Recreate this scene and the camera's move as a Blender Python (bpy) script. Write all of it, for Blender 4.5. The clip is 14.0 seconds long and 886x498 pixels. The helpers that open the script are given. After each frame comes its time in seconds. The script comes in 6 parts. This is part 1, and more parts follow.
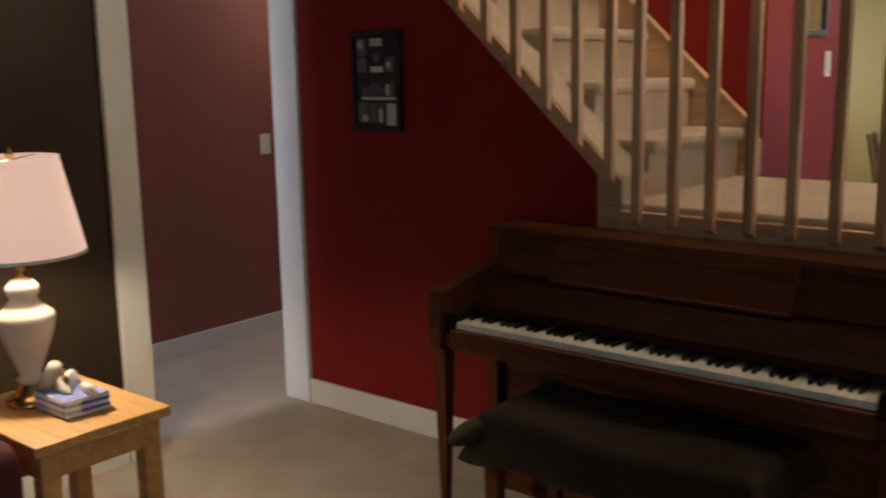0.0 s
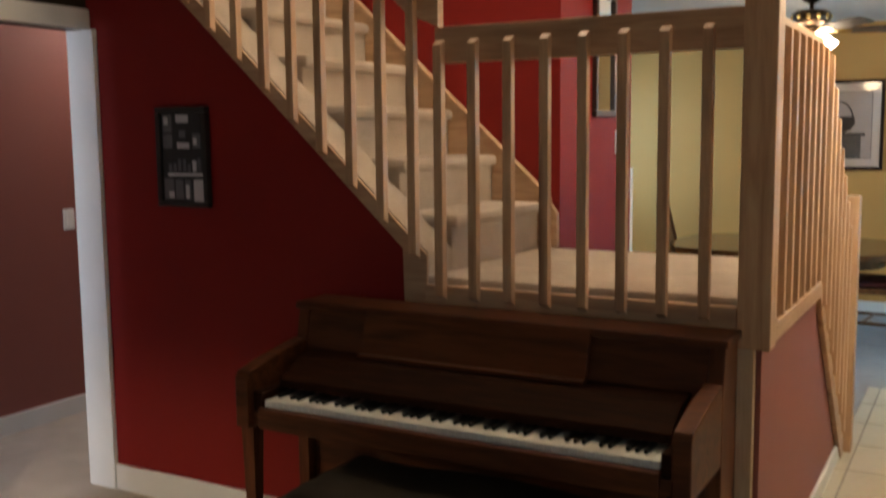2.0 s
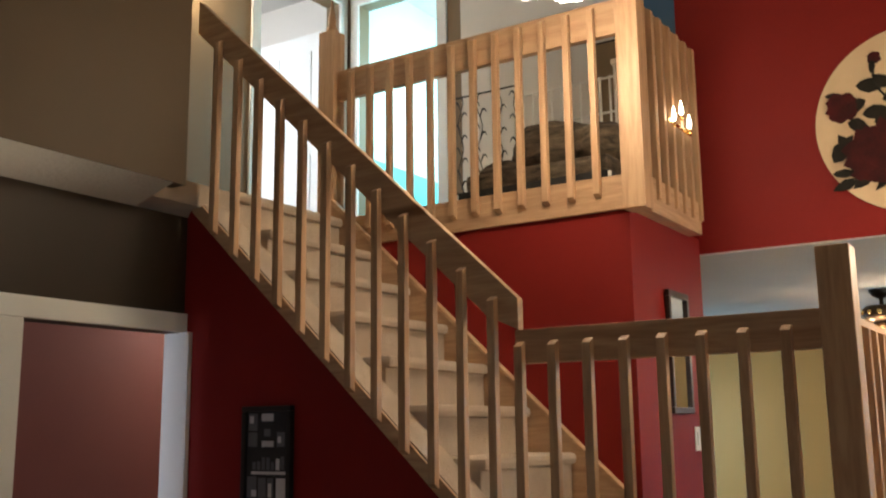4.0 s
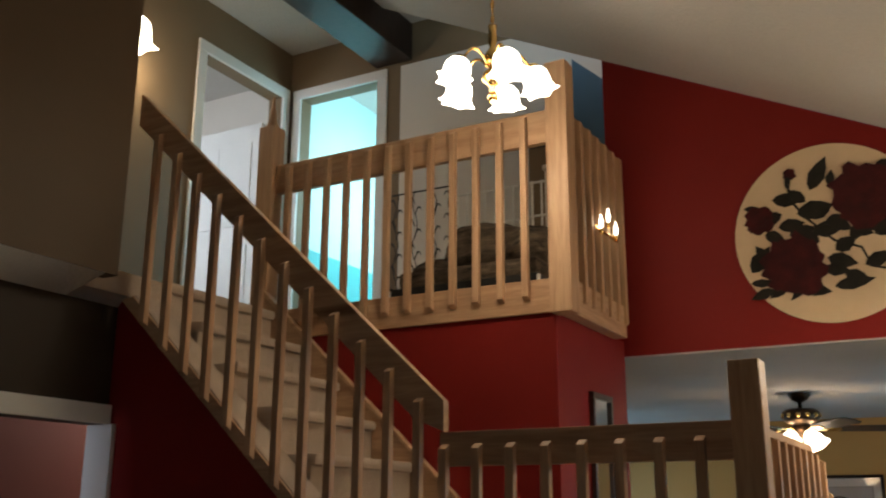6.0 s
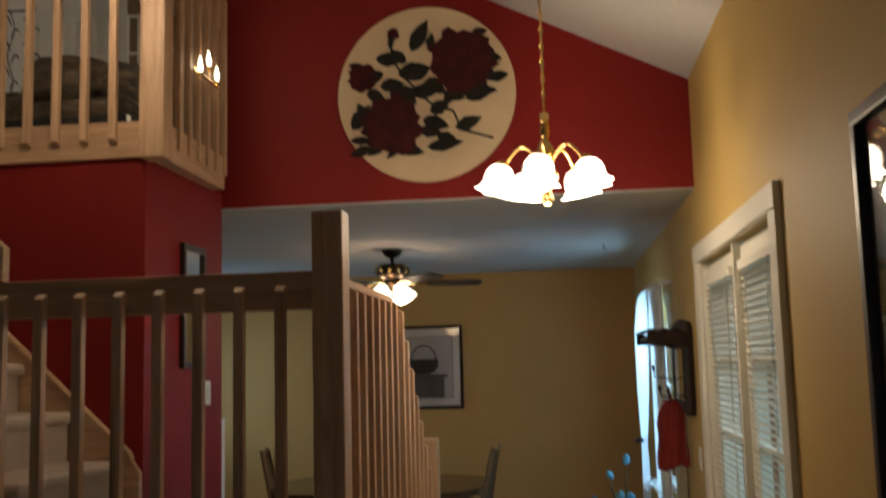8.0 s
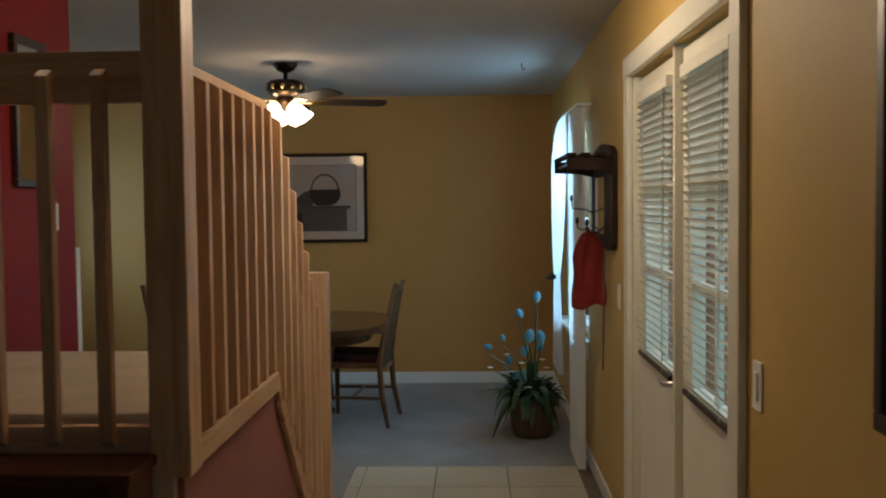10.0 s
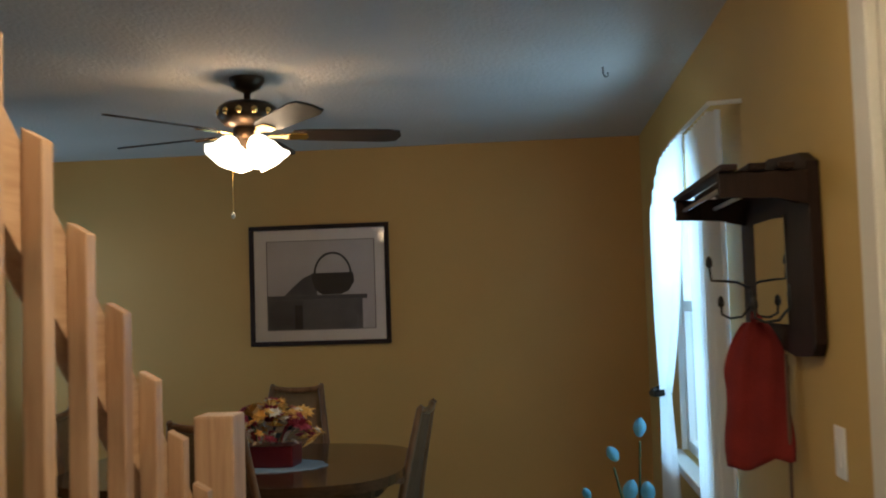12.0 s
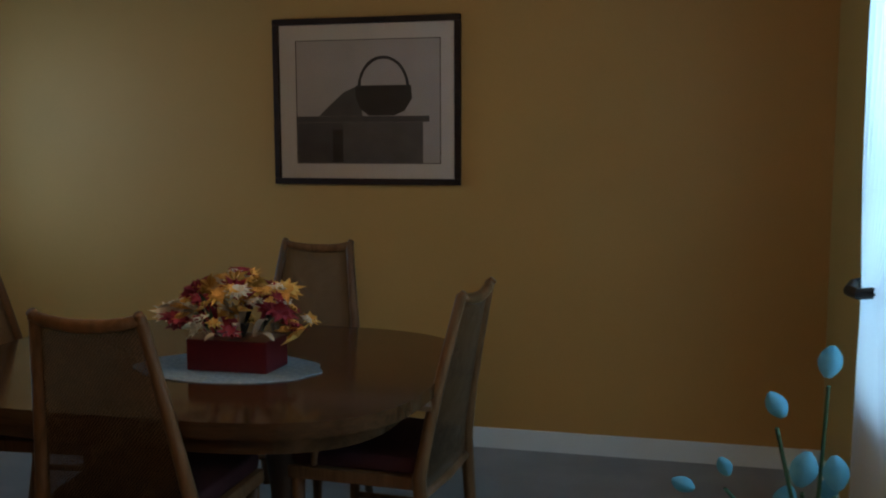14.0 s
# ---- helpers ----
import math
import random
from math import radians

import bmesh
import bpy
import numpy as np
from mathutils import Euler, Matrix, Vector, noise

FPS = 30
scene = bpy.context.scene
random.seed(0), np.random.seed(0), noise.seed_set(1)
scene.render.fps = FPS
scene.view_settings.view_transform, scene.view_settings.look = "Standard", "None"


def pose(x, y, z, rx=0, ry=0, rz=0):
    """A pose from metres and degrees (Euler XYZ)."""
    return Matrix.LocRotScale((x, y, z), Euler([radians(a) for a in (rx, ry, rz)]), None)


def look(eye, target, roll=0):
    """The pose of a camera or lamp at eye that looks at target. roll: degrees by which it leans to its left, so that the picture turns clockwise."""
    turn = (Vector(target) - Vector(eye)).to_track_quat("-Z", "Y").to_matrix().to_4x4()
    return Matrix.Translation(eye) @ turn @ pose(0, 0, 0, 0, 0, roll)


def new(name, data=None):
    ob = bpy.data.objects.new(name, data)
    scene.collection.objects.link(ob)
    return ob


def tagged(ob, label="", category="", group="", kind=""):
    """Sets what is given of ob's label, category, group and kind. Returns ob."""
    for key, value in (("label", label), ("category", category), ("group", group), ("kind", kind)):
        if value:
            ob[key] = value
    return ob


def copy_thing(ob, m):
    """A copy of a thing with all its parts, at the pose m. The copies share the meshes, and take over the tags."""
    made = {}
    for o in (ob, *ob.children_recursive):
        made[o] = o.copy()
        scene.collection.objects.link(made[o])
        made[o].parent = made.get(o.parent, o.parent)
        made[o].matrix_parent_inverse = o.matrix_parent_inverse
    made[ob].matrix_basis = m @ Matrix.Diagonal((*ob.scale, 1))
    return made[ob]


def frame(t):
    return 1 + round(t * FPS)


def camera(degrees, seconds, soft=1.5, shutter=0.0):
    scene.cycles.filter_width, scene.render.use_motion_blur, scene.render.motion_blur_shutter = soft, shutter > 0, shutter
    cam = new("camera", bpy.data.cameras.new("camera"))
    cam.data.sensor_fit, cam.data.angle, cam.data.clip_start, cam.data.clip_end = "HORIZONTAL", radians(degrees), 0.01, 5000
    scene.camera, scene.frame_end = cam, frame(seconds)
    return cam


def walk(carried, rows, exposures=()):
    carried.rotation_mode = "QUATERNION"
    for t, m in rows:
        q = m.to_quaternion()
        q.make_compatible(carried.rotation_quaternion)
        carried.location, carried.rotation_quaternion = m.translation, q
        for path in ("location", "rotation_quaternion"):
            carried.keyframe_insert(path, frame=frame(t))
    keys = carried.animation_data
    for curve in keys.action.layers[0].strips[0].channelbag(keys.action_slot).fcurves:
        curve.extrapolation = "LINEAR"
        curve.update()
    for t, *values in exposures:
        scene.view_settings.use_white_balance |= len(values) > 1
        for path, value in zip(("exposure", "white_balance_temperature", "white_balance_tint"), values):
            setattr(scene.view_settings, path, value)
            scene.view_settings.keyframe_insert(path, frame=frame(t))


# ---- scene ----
cam = camera(49.0, 14.0, soft=2.0, shutter=0.4)
PATH = [
    (0, (2.678, 1.098, 1.514), (1.427, 2.614, 1.147), -1.0),
    (0.5, (2.745, 1.151, 1.532), (1.667, 2.786, 1.124), -1.2),
    (1, (2.751, 1.124, 1.538), (1.836, 2.842, 1.081), -0.4),
    (1.5, (2.753, 1.115, 1.54), (1.838, 2.837, 1.093), -0.3),
    (2, (2.757, 1.098, 1.543), (1.789, 2.832, 1.31), -0.6),
    (2.5, (2.76, 1.083, 1.547), (1.74, 2.803, 1.516), -1.2),
    (3, (2.769, 1.045, 1.549), (1.717, 2.738, 1.72), -1.2),
    (3.5, (2.754, 1.02, 1.566), (1.698, 2.699, 1.825), -0.7),
    (4, (2.753, 1.006, 1.569), (1.685, 2.657, 1.93), -0.7),
    (4.2, (2.756, 0.996, 1.598), (1.683, 2.639, 1.986), -0.5),
    (6.3, (2.833, 0.94, 1.614), (1.966, 2.661, 2.152), 0.0),
    (6.5, (2.838, 0.954, 1.613), (2.04, 2.713, 2.134), -0.3),
    (7, (2.848, 1.015, 1.624), (2.309, 2.88, 2.105), -0.4),
    (7.5, (2.862, 1.057, 1.623), (2.533, 2.979, 2.066), -1.0),
    (8, (2.872, 1.109, 1.605), (2.644, 3.081, 1.842), -1.5),
    (8.5, (2.874, 1.154, 1.55), (2.742, 3.149, 1.55), -2.1),
    (8.7, (2.866, 1.138, 1.549), (2.779, 3.134, 1.445), -1.7),
    (11, (2.916, 2.839, 1.517), (2.852, 4.837, 1.461), -0.4),
    (11.5, (2.911, 3.448, 1.455), (2.861, 5.447, 1.479), -3.7),
    (12, (2.893, 3.976, 1.471), (2.71, 5.965, 1.575), -1.8),
    (12.5, (2.864, 4.507, 1.459), (2.731, 6.502, 1.46), 0.5),
    (13, (2.928, 4.972, 1.441), (2.588, 6.941, 1.371), -2.6),
    (13.5, (2.923, 5.405, 1.434), (2.543, 7.361, 1.264), 1.5),
    (14, (2.963, 5.713, 1.444), (2.49, 7.642, 1.208), -0.2),
]
EXPOSURES = [(0, 0.30), (1.5, 0.60), (2.5, 0.50), (4.2, 0.24), (6.3, -0.72), (7.3, -0.70), (8.7, -1.05), (11, -0.64), (12.5, -0.80), (14, -1.08)]
walk(cam, [(t, look(eye, target, roll)) for t, eye, target, roll in PATH], EXPOSURES)

# ---- world and exposure ----
world = bpy.data.worlds.new("sky")
scene.world = world
world.use_nodes = True
wn = world.node_tree.nodes
sky = wn.new("ShaderNodeTexSky")
sky.sky_type = "NISHITA"
sky.sun_disc = False
sky.sun_elevation = radians(32)
sky.sun_rotation = radians(200)
world.node_tree.links.new(sky.outputs["Color"], wn["Background"].inputs["Color"])
wn["Background"].inputs["Strength"].default_value = 0.12

WARM = (1.0, 0.80, 0.56)
DAY = (0.38, 0.70, 1.0)
AMBER = (1.0, 0.66, 0.36)


def point_lamp(name, at, watts, colour=WARM, radius=0.08):
    d = bpy.data.lights.new(name, "POINT")
    d.energy, d.color, d.shadow_soft_size = watts, colour, radius
    ob = new(name, d)
    ob.location = at
    return ob


def window_lamp(name, at, target, sx, sy, watts, colour=DAY):
    d = bpy.data.lights.new(name, "AREA")
    d.shape, d.size, d.size_y, d.energy, d.color = "RECTANGLE", sx, sy, watts, colour
    ob = new(name, d)
    ob.matrix_world = look(at, target)
    return ob


point_lamp("chandelier_glow", (1.19, 4.30, 3.25), 20)
point_lamp("chandelier_glow", (2.85, 5.06, 2.235), 33)
point_lamp("fan_glow", (1.705, 7.99, 2.02), 9.5, AMBER)
for k in range(4):
    point_lamp("fan_bulb", (1.705 + 0.105 * math.cos(k * math.pi / 2), 7.99 + 0.105 * math.sin(k * math.pi / 2), 2.165), 1.5, AMBER, 0.02)
point_lamp("table_lamp_glow", (-0.05, 2.46, 1.075), 24, radius=0.04)
point_lamp("wall_lamp_glow", (-1.40, 4.80, 4.34), 13)
window_lamp("dining_daylight", (3.95, 8.12, 1.45), (2.0, 8.12, 0.8), 1.2, 1.4, 52)
window_lamp("door_daylight", (4.65, 5.05, 2.9), (3.2, 5.05, 0.9), 1.8, 1.2, 38, (0.92, 0.96, 1.0))
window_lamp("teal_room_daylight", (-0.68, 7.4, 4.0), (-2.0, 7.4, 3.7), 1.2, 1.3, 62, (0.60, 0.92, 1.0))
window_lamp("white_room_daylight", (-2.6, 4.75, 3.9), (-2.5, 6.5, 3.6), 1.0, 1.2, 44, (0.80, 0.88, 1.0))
window_lamp("side_hall_daylight", (-1.12, 0.75, 1.5), (-1.12, 4.0, 0.8), 0.8, 1.2, 34, (0.76, 0.84, 1.0))
# added lamp, out of view, that brightens the side hall wall
point_lamp("side_hall_fill", (-1.16, 5.3, 2.35), 12, (1.0, 0.88, 0.76))
window_lamp("living_room_daylight", (3.56, -0.9, 1.5), (0.4, 3.6, 0.2), 1.3, 1.2, 9, (0.70, 0.86, 1.0))
window_lamp("dining_side_daylight", (-0.78, 9.02, 1.48), (0.9, 9.75, 1.05), 1.2, 0.9, 24, DAY)


# ---- materials ----
def base_nodes(name):
    m = bpy.data.materials.new(name)
    m.use_nodes = True
    n, l = m.node_tree.nodes, m.node_tree.links
    return m, n, l, n["Principled BSDF"]


def surf(name, a, b, scale=3.0, rough=0.6, bump=0.1, fine=120.0, metal=0.0, stretch=(1, 1, 1), spec=0.4, rand=0.0, depth=0.004, sheen=0.0):
    """A surface of two tones mixed by large stains and fine grain, with relief."""
    m, n, l, p = base_nodes(name)
    co = n.new("ShaderNodeTexCoord")
    mp = n.new("ShaderNodeMapping")
    mp.inputs["Scale"].default_value = stretch
    l.new(co.outputs["Object"], mp.inputs["Vector"])
    big = n.new("ShaderNodeTexNoise")
    big.inputs["Scale"].default_value, big.inputs["Detail"].default_value = scale, 5
    grain = n.new("ShaderNodeTexNoise")
    grain.inputs["Scale"].default_value, grain.inputs["Detail"].default_value = fine, 3
    for t in (big, grain):
        l.new(mp.outputs["Vector"], t.inputs["Vector"])
    both = n.new("ShaderNodeMath")
    both.operation = "MULTIPLY_ADD"
    l.new(grain.outputs["Fac"], both.inputs[0])
    both.inputs[1].default_value = 0.45
    l.new(big.outputs["Fac"], both.inputs[2])
    last = both
    if rand:
        info = n.new("ShaderNodeObjectInfo")
        add = n.new("ShaderNodeMath")
        add.operation = "MULTIPLY_ADD"
        l.new(info.outputs["Random"], add.inputs[0])
        add.inputs[1].default_value = rand
        l.new(both.outputs[0], add.inputs[2])
        last = add
    ramp = n.new("ShaderNodeValToRGB")
    ramp.color_ramp.elements[0].position, ramp.color_ramp.elements[1].position = 0.45, 1.0 + rand
    ramp.color_ramp.elements[0].color, ramp.color_ramp.elements[1].color = (*a, 1), (*b, 1)
    l.new(last.outputs[0], ramp.inputs["Fac"])
    l.new(ramp.outputs["Color"], p.inputs["Base Color"])
    p.inputs["Roughness"].default_value, p.inputs["Metallic"].default_value = rough, metal
    p.inputs["Specular IOR Level"].default_value = spec
    if sheen:
        p.inputs["Sheen Weight"].default_value = sheen
    if bump:
        bp = n.new("ShaderNodeBump")
        bp.inputs["Strength"].default_value, bp.inputs["Distance"].default_value = bump, depth
        l.new(grain.outputs["Fac"], bp.inputs["Height"])
        l.new(bp.outputs["Normal"], p.inputs["Normal"])
    return m


def wood(name, a, b, axis=2, rough=0.45, scale=1.0, rand=0.15, knots=True, bump=0.15):
    """Long grain along one axis, with wavy rings and darker streaks."""
    m, n, l, p = base_nodes(name)
    co = n.new("ShaderNodeTexCoord")
    mp = n.new("ShaderNodeMapping")
    s = [9.0 * scale] * 3
    s[axis] = 0.8 * scale
    mp.inputs["Scale"].default_value = s
    info = n.new("ShaderNodeObjectInfo")
    shift = n.new("ShaderNodeVectorMath")
    shift.operation = "SCALE"
    shift.inputs[0].default_value = (7, 5, 3)
    l.new(info.outputs["Random"], shift.inputs["Scale"])
    l.new(co.outputs["Object"], mp.inputs["Vector"])
    l.new(shift.outputs["Vector"], mp.inputs["Location"])
    ns = n.new("ShaderNodeTexNoise")
    ns.inputs["Scale"].default_value, ns.inputs["Detail"].default_value, ns.inputs["Distortion"].default_value = 2.2, 6, 1.4
    l.new(mp.outputs["Vector"], ns.inputs["Vector"])
    fine = n.new("ShaderNodeTexNoise")
    fine.inputs["Scale"].default_value, fine.inputs["Detail"].default_value = 14, 2
    l.new(mp.outputs["Vector"], fine.inputs["Vector"])
    mix = n.new("ShaderNodeMath")
    mix.operation = "MULTIPLY_ADD"
    l.new(fine.outputs["Fac"], mix.inputs[0])
    mix.inputs[1].default_value = 0.35
    l.new(ns.outputs["Fac"], mix.inputs[2])
    add = n.new("ShaderNodeMath")
    add.operation = "MULTIPLY_ADD"
    l.new(info.outputs["Random"], add.inputs[0])
    add.inputs[1].default_value = rand
    l.new(mix.outputs[0], add.inputs[2])
    ramp = n.new("ShaderNodeValToRGB")
    ramp.color_ramp.elements[0].position, ramp.color_ramp.elements[1].position = 0.5, 0.9
    ramp.color_ramp.elements[0].color, ramp.color_ramp.elements[1].color = (*a, 1), (*b, 1)
    l.new(add.outputs[0], ramp.inputs["Fac"])
    last = ramp.outputs["Color"]
    if knots:
        vo = n.new("ShaderNodeTexVoronoi")
        vo.inputs["Scale"].default_value = 0.55
        l.new(mp.outputs["Vector"], vo.inputs["Vector"])
        kr = n.new("ShaderNodeValToRGB")
        kr.color_ramp.elements[0].position, kr.color_ramp.elements[1].position = 0.07, 0.16
        kr.color_ramp.elements[0].color, kr.color_ramp.elements[1].color = (0.25, 0.13, 0.07, 1), (1, 1, 1, 1)
        l.new(vo.outputs["Distance"], kr.inputs["Fac"])
        mul = n.new("ShaderNodeMixRGB")
        mul.blend_type = "MULTIPLY"
        mul.inputs["Fac"].default_value = 0.8
        l.new(last, mul.inputs["Color1"])
        l.new(kr.outputs["Color"], mul.inputs["Color2"])
        last = mul.outputs["Color"]
    l.new(last, p.inputs["Base Color"])
    p.inputs["Roughness"].default_value = rough
    bp = n.new("ShaderNodeBump")
    bp.inputs["Strength"].default_value, bp.inputs["Distance"].default_value = bump, 0.002
    l.new(mix.outputs[0], bp.inputs["Height"])
    l.new(bp.outputs["Normal"], p.inputs["Normal"])
    return m


def glow(name, colour, strength, body=(0.9, 0.88, 0.82)):
    m, n, l, p = base_nodes(name)
    p.inputs["Base Color"].default_value = (*body, 1)
    p.inputs["Emission Color"].default_value = (*colour, 1)
    p.inputs["Emission Strength"].default_value = strength
    p.inputs["Roughness"].default_value = 0.35
    return m


def sheer(name, colour, through_share=0.6):
    m, n, l, p = base_nodes(name)
    out = n["Material Output"]
    tr = n.new("ShaderNodeBsdfTranslucent")
    df = n.new("ShaderNodeBsdfDiffuse")
    tr.inputs["Color"].default_value = df.inputs["Color"].default_value = (*colour, 1)
    co = n.new("ShaderNodeTexCoord")
    ns = n.new("ShaderNodeTexNoise")
    ns.inputs["Scale"].default_value = 300
    l.new(co.outputs["Object"], ns.inputs["Vector"])
    mr = n.new("ShaderNodeMapRange")
    mr.inputs["To Min"].default_value, mr.inputs["To Max"].default_value = through_share - 0.1, through_share + 0.1
    l.new(ns.outputs["Fac"], mr.inputs["Value"])
    mx = n.new("ShaderNodeMixShader")
    l.new(mr.outputs["Result"], mx.inputs["Fac"])
    l.new(df.outputs[0], mx.inputs[1])
    l.new(tr.outputs[0], mx.inputs[2])
    l.new(mx.outputs[0], out.inputs["Surface"])
    return m


def glass(name, tint=(1, 1, 1), rough=0.0, ior=1.45, share=1.0):
    m, n, l, p = base_nodes(name)
    out = n["Material Output"]
    tr = n.new("ShaderNodeBsdfTransparent")
    tr.inputs["Color"].default_value = (*tint, 1)
    gl = n.new("ShaderNodeBsdfGlossy")
    gl.inputs["Roughness"].default_value = 0.02 + rough
    fr = n.new("ShaderNodeFresnel")
    fr.inputs["IOR"].default_value = ior
    mx = n.new("ShaderNodeMixShader")
    cut = n.new("ShaderNodeMath")
    cut.operation = "MULTIPLY"
    cut.inputs[1].default_value = share
    l.new(fr.outputs[0], cut.inputs[0])
    l.new(cut.outputs[0], mx.inputs["Fac"])
    l.new(tr.outputs[0], mx.inputs[1])
    l.new(gl.outputs[0], mx.inputs[2])
    l.new(mx.outputs[0], out.inputs["Surface"])
    return m


RED = surf("red_wall_paint", (0.190, 0.0105, 0.0085), (0.228, 0.0145, 0.012), 1.6, 0.6, 0.12, 260, depth=0.002, spec=0.2)
# the red paint again, with bluish daylight mixed into its colour
RED_DAYLIT = surf("red_wall_paint_daylit", (0.24, 0.080, 0.066), (0.27, 0.093, 0.077), 1.6, 0.6, 0.12, 260, depth=0.002)
OCHRE = surf("ochre_wall_paint", (0.47, 0.242, 0.064), (0.53, 0.276, 0.078), 1.3, 0.6, 0.14, 240, depth=0.002)
# same ochre paint, shifted yellower to hold the look of the hall's light
OCHRE_HALL_LIT = surf("ochre_wall_paint_hall_lit", (0.47, 0.315, 0.095), (0.53, 0.355, 0.113), 1.3, 0.6, 0.14, 240, depth=0.002)
# darker copy of the tan paint, its shade put into the colour
TAN_SHADED = surf("tan_wall_paint_shaded", (0.072, 0.043, 0.018), (0.090, 0.054, 0.024), 1.4, 0.6, 0.12, 240, depth=0.002)
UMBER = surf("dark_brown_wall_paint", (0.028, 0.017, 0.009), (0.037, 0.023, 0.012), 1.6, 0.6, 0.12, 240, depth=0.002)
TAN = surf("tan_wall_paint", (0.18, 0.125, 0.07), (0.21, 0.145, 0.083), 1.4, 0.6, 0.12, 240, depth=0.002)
OFFWHITE = surf("off_white_wall_paint", (0.70, 0.65, 0.58), (0.76, 0.71, 0.64), 1.4, 0.6, 0.1, 240, depth=0.002)
BLUEWALL = surf("blue_wall_paint", (0.06, 0.13, 0.19), (0.075, 0.15, 0.215), 1.4, 0.6, 0.1, 240, depth=0.002)
TEAL = surf("teal_wall_paint", (0.10, 0.44, 0.46), (0.13, 0.50, 0.52), 1.4, 0.6, 0.1, 240, depth=0.002)
PALECYAN = surf("pale_cyan_wall_paint", (0.55, 0.78, 0.80), (0.60, 0.82, 0.84), 1.4, 0.6, 0.1, 240, depth=0.002)
CEIL = surf("textured_white_ceiling", (0.49, 0.475, 0.445), (0.57, 0.555, 0.52), 1.2, 0.85, 0.65, 55, depth=0.008)
WHITE = surf("white_trim_paint", (0.70, 0.70, 0.67), (0.78, 0.78, 0.75), 3.0, 0.4, 0.06, 160, depth=0.001)
DOORWHITE = surf("cream_door_paint", (0.66, 0.62, 0.52), (0.74, 0.70, 0.60), 3.0, 0.4, 0.06, 160, depth=0.001)
CARPET = surf("beige_carpet", (0.54, 0.45, 0.355), (0.70, 0.60, 0.49), 5.0, 0.95, 0.9, 420, depth=0.01, sheen=0.2)
STAIRCARPET = surf("cream_stair_carpet", (0.52, 0.40, 0.295), (0.65, 0.515, 0.39), 7.0, 0.95, 0.9, 420, depth=0.01, sheen=0.2)
GREYCARPET = surf("grey_dining_carpet", (0.27, 0.26, 0.25), (0.38, 0.37, 0.36), 4.0, 0.95, 0.9, 420, depth=0.01, sheen=0.2)
TILE = surf("cream_floor_tile", (0.46, 0.41, 0.30), (0.56, 0.50, 0.38), 2.5, 0.32, 0.08, 40, rand=0.25, depth=0.002)
GROUT = surf("grey_grout", (0.16, 0.13, 0.10), (0.22, 0.18, 0.14), 6, 0.9, 0.4, 200)
PINE = wood("pine_upright", (0.375, 0.212, 0.112), (0.565, 0.362, 0.212), 2)
PINE_X = wood("pine_along_x", (0.375, 0.212, 0.112), (0.565, 0.362, 0.212), 0)
PINE_Y = wood("pine_along_y", (0.375, 0.212, 0.112), (0.565, 0.362, 0.212), 1)
PALEPINE = wood("pale_pine_board", (0.40, 0.29, 0.19), (0.54, 0.42, 0.30), 2)
OAK = wood("honey_oak", (0.42, 0.22, 0.075), (0.58, 0.34, 0.13), 0, knots=False)
WALNUT = wood("dark_walnut_veneer", (0.044, 0.013, 0.005), (0.112, 0.035, 0.012), 0, rough=0.5, knots=False, bump=0.08)
WALNUT_Z = wood("dark_walnut_upright", (0.044, 0.013, 0.005), (0.112, 0.035, 0.012), 2, rough=0.5, knots=False, bump=0.08)
DARKWOOD = wood("near_black_wood", (0.018, 0.009, 0.006), (0.040, 0.020, 0.013), 2, rough=0.4, knots=False)
RACKWOOD = wood("dark_rack_wood", (0.012, 0.006, 0.004), (0.028, 0.013, 0.008), 2, rough=0.55, knots=False)
MIDWOOD = wood("brown_table_wood", (0.040, 0.018, 0.008), (0.092, 0.041, 0.018), 0, rough=0.13, knots=False, bump=0.05)
CHAIRWOOD = wood("brown_chair_wood", (0.095, 0.043, 0.017), (0.195, 0.092, 0.040), 2, rough=0.35, knots=False)
CANE = surf("woven_cane", (0.125, 0.066, 0.031), (0.205, 0.115, 0.058), 30, 0.7, 0.7, 150, depth=0.006)
SEATCLOTH = surf("dark_red_seat_cloth", (0.030, 0.006, 0.008), (0.065, 0.012, 0.014), 8, 0.9, 0.5, 300)
BENCHCLOTH = surf("dark_olive_bench_cloth", (0.030, 0.022, 0.014), (0.055, 0.040, 0.026), 6, 0.95, 0.6, 260)
IVORY = surf("ivory_key", (0.68, 0.66, 0.58), (0.78, 0.76, 0.69), 12, 0.25, 0.0, 100, rand=0.1)
# walnut darkened by hand for the shaded recess over the keys
WALNUT_SHADED = wood("dark_walnut_shaded", (0.012, 0.005, 0.003), (0.032, 0.010, 0.004), 0, rough=0.7, knots=False, bump=0.06)
EBONY = surf("black_key", (0.008, 0.008, 0.008), (0.014, 0.013, 0.012), 8, 0.3, 0.0)
BRASS = surf("polished_brass", (0.72, 0.48, 0.16), (0.85, 0.60, 0.24), 9, 0.18, 0.05, 60, metal=1.0)
BRONZE = surf("antique_bronze", (0.030, 0.018, 0.010), (0.055, 0.033, 0.018), 9, 0.35, 0.1, 60, metal=0.8)
STEEL = surf("brushed_steel", (0.5, 0.5, 0.5), (0.62, 0.62, 0.62), 9, 0.3, 0.05, 60, metal=1.0)
BLACKIRON = surf("black_iron", (0.012, 0.012, 0.012), (0.025, 0.024, 0.022), 9, 0.5, 0.1, 60)
BLADE = wood("dark_fan_blade", (0.020, 0.012, 0.008), (0.045, 0.026, 0.016), 0, rough=0.55, knots=False)
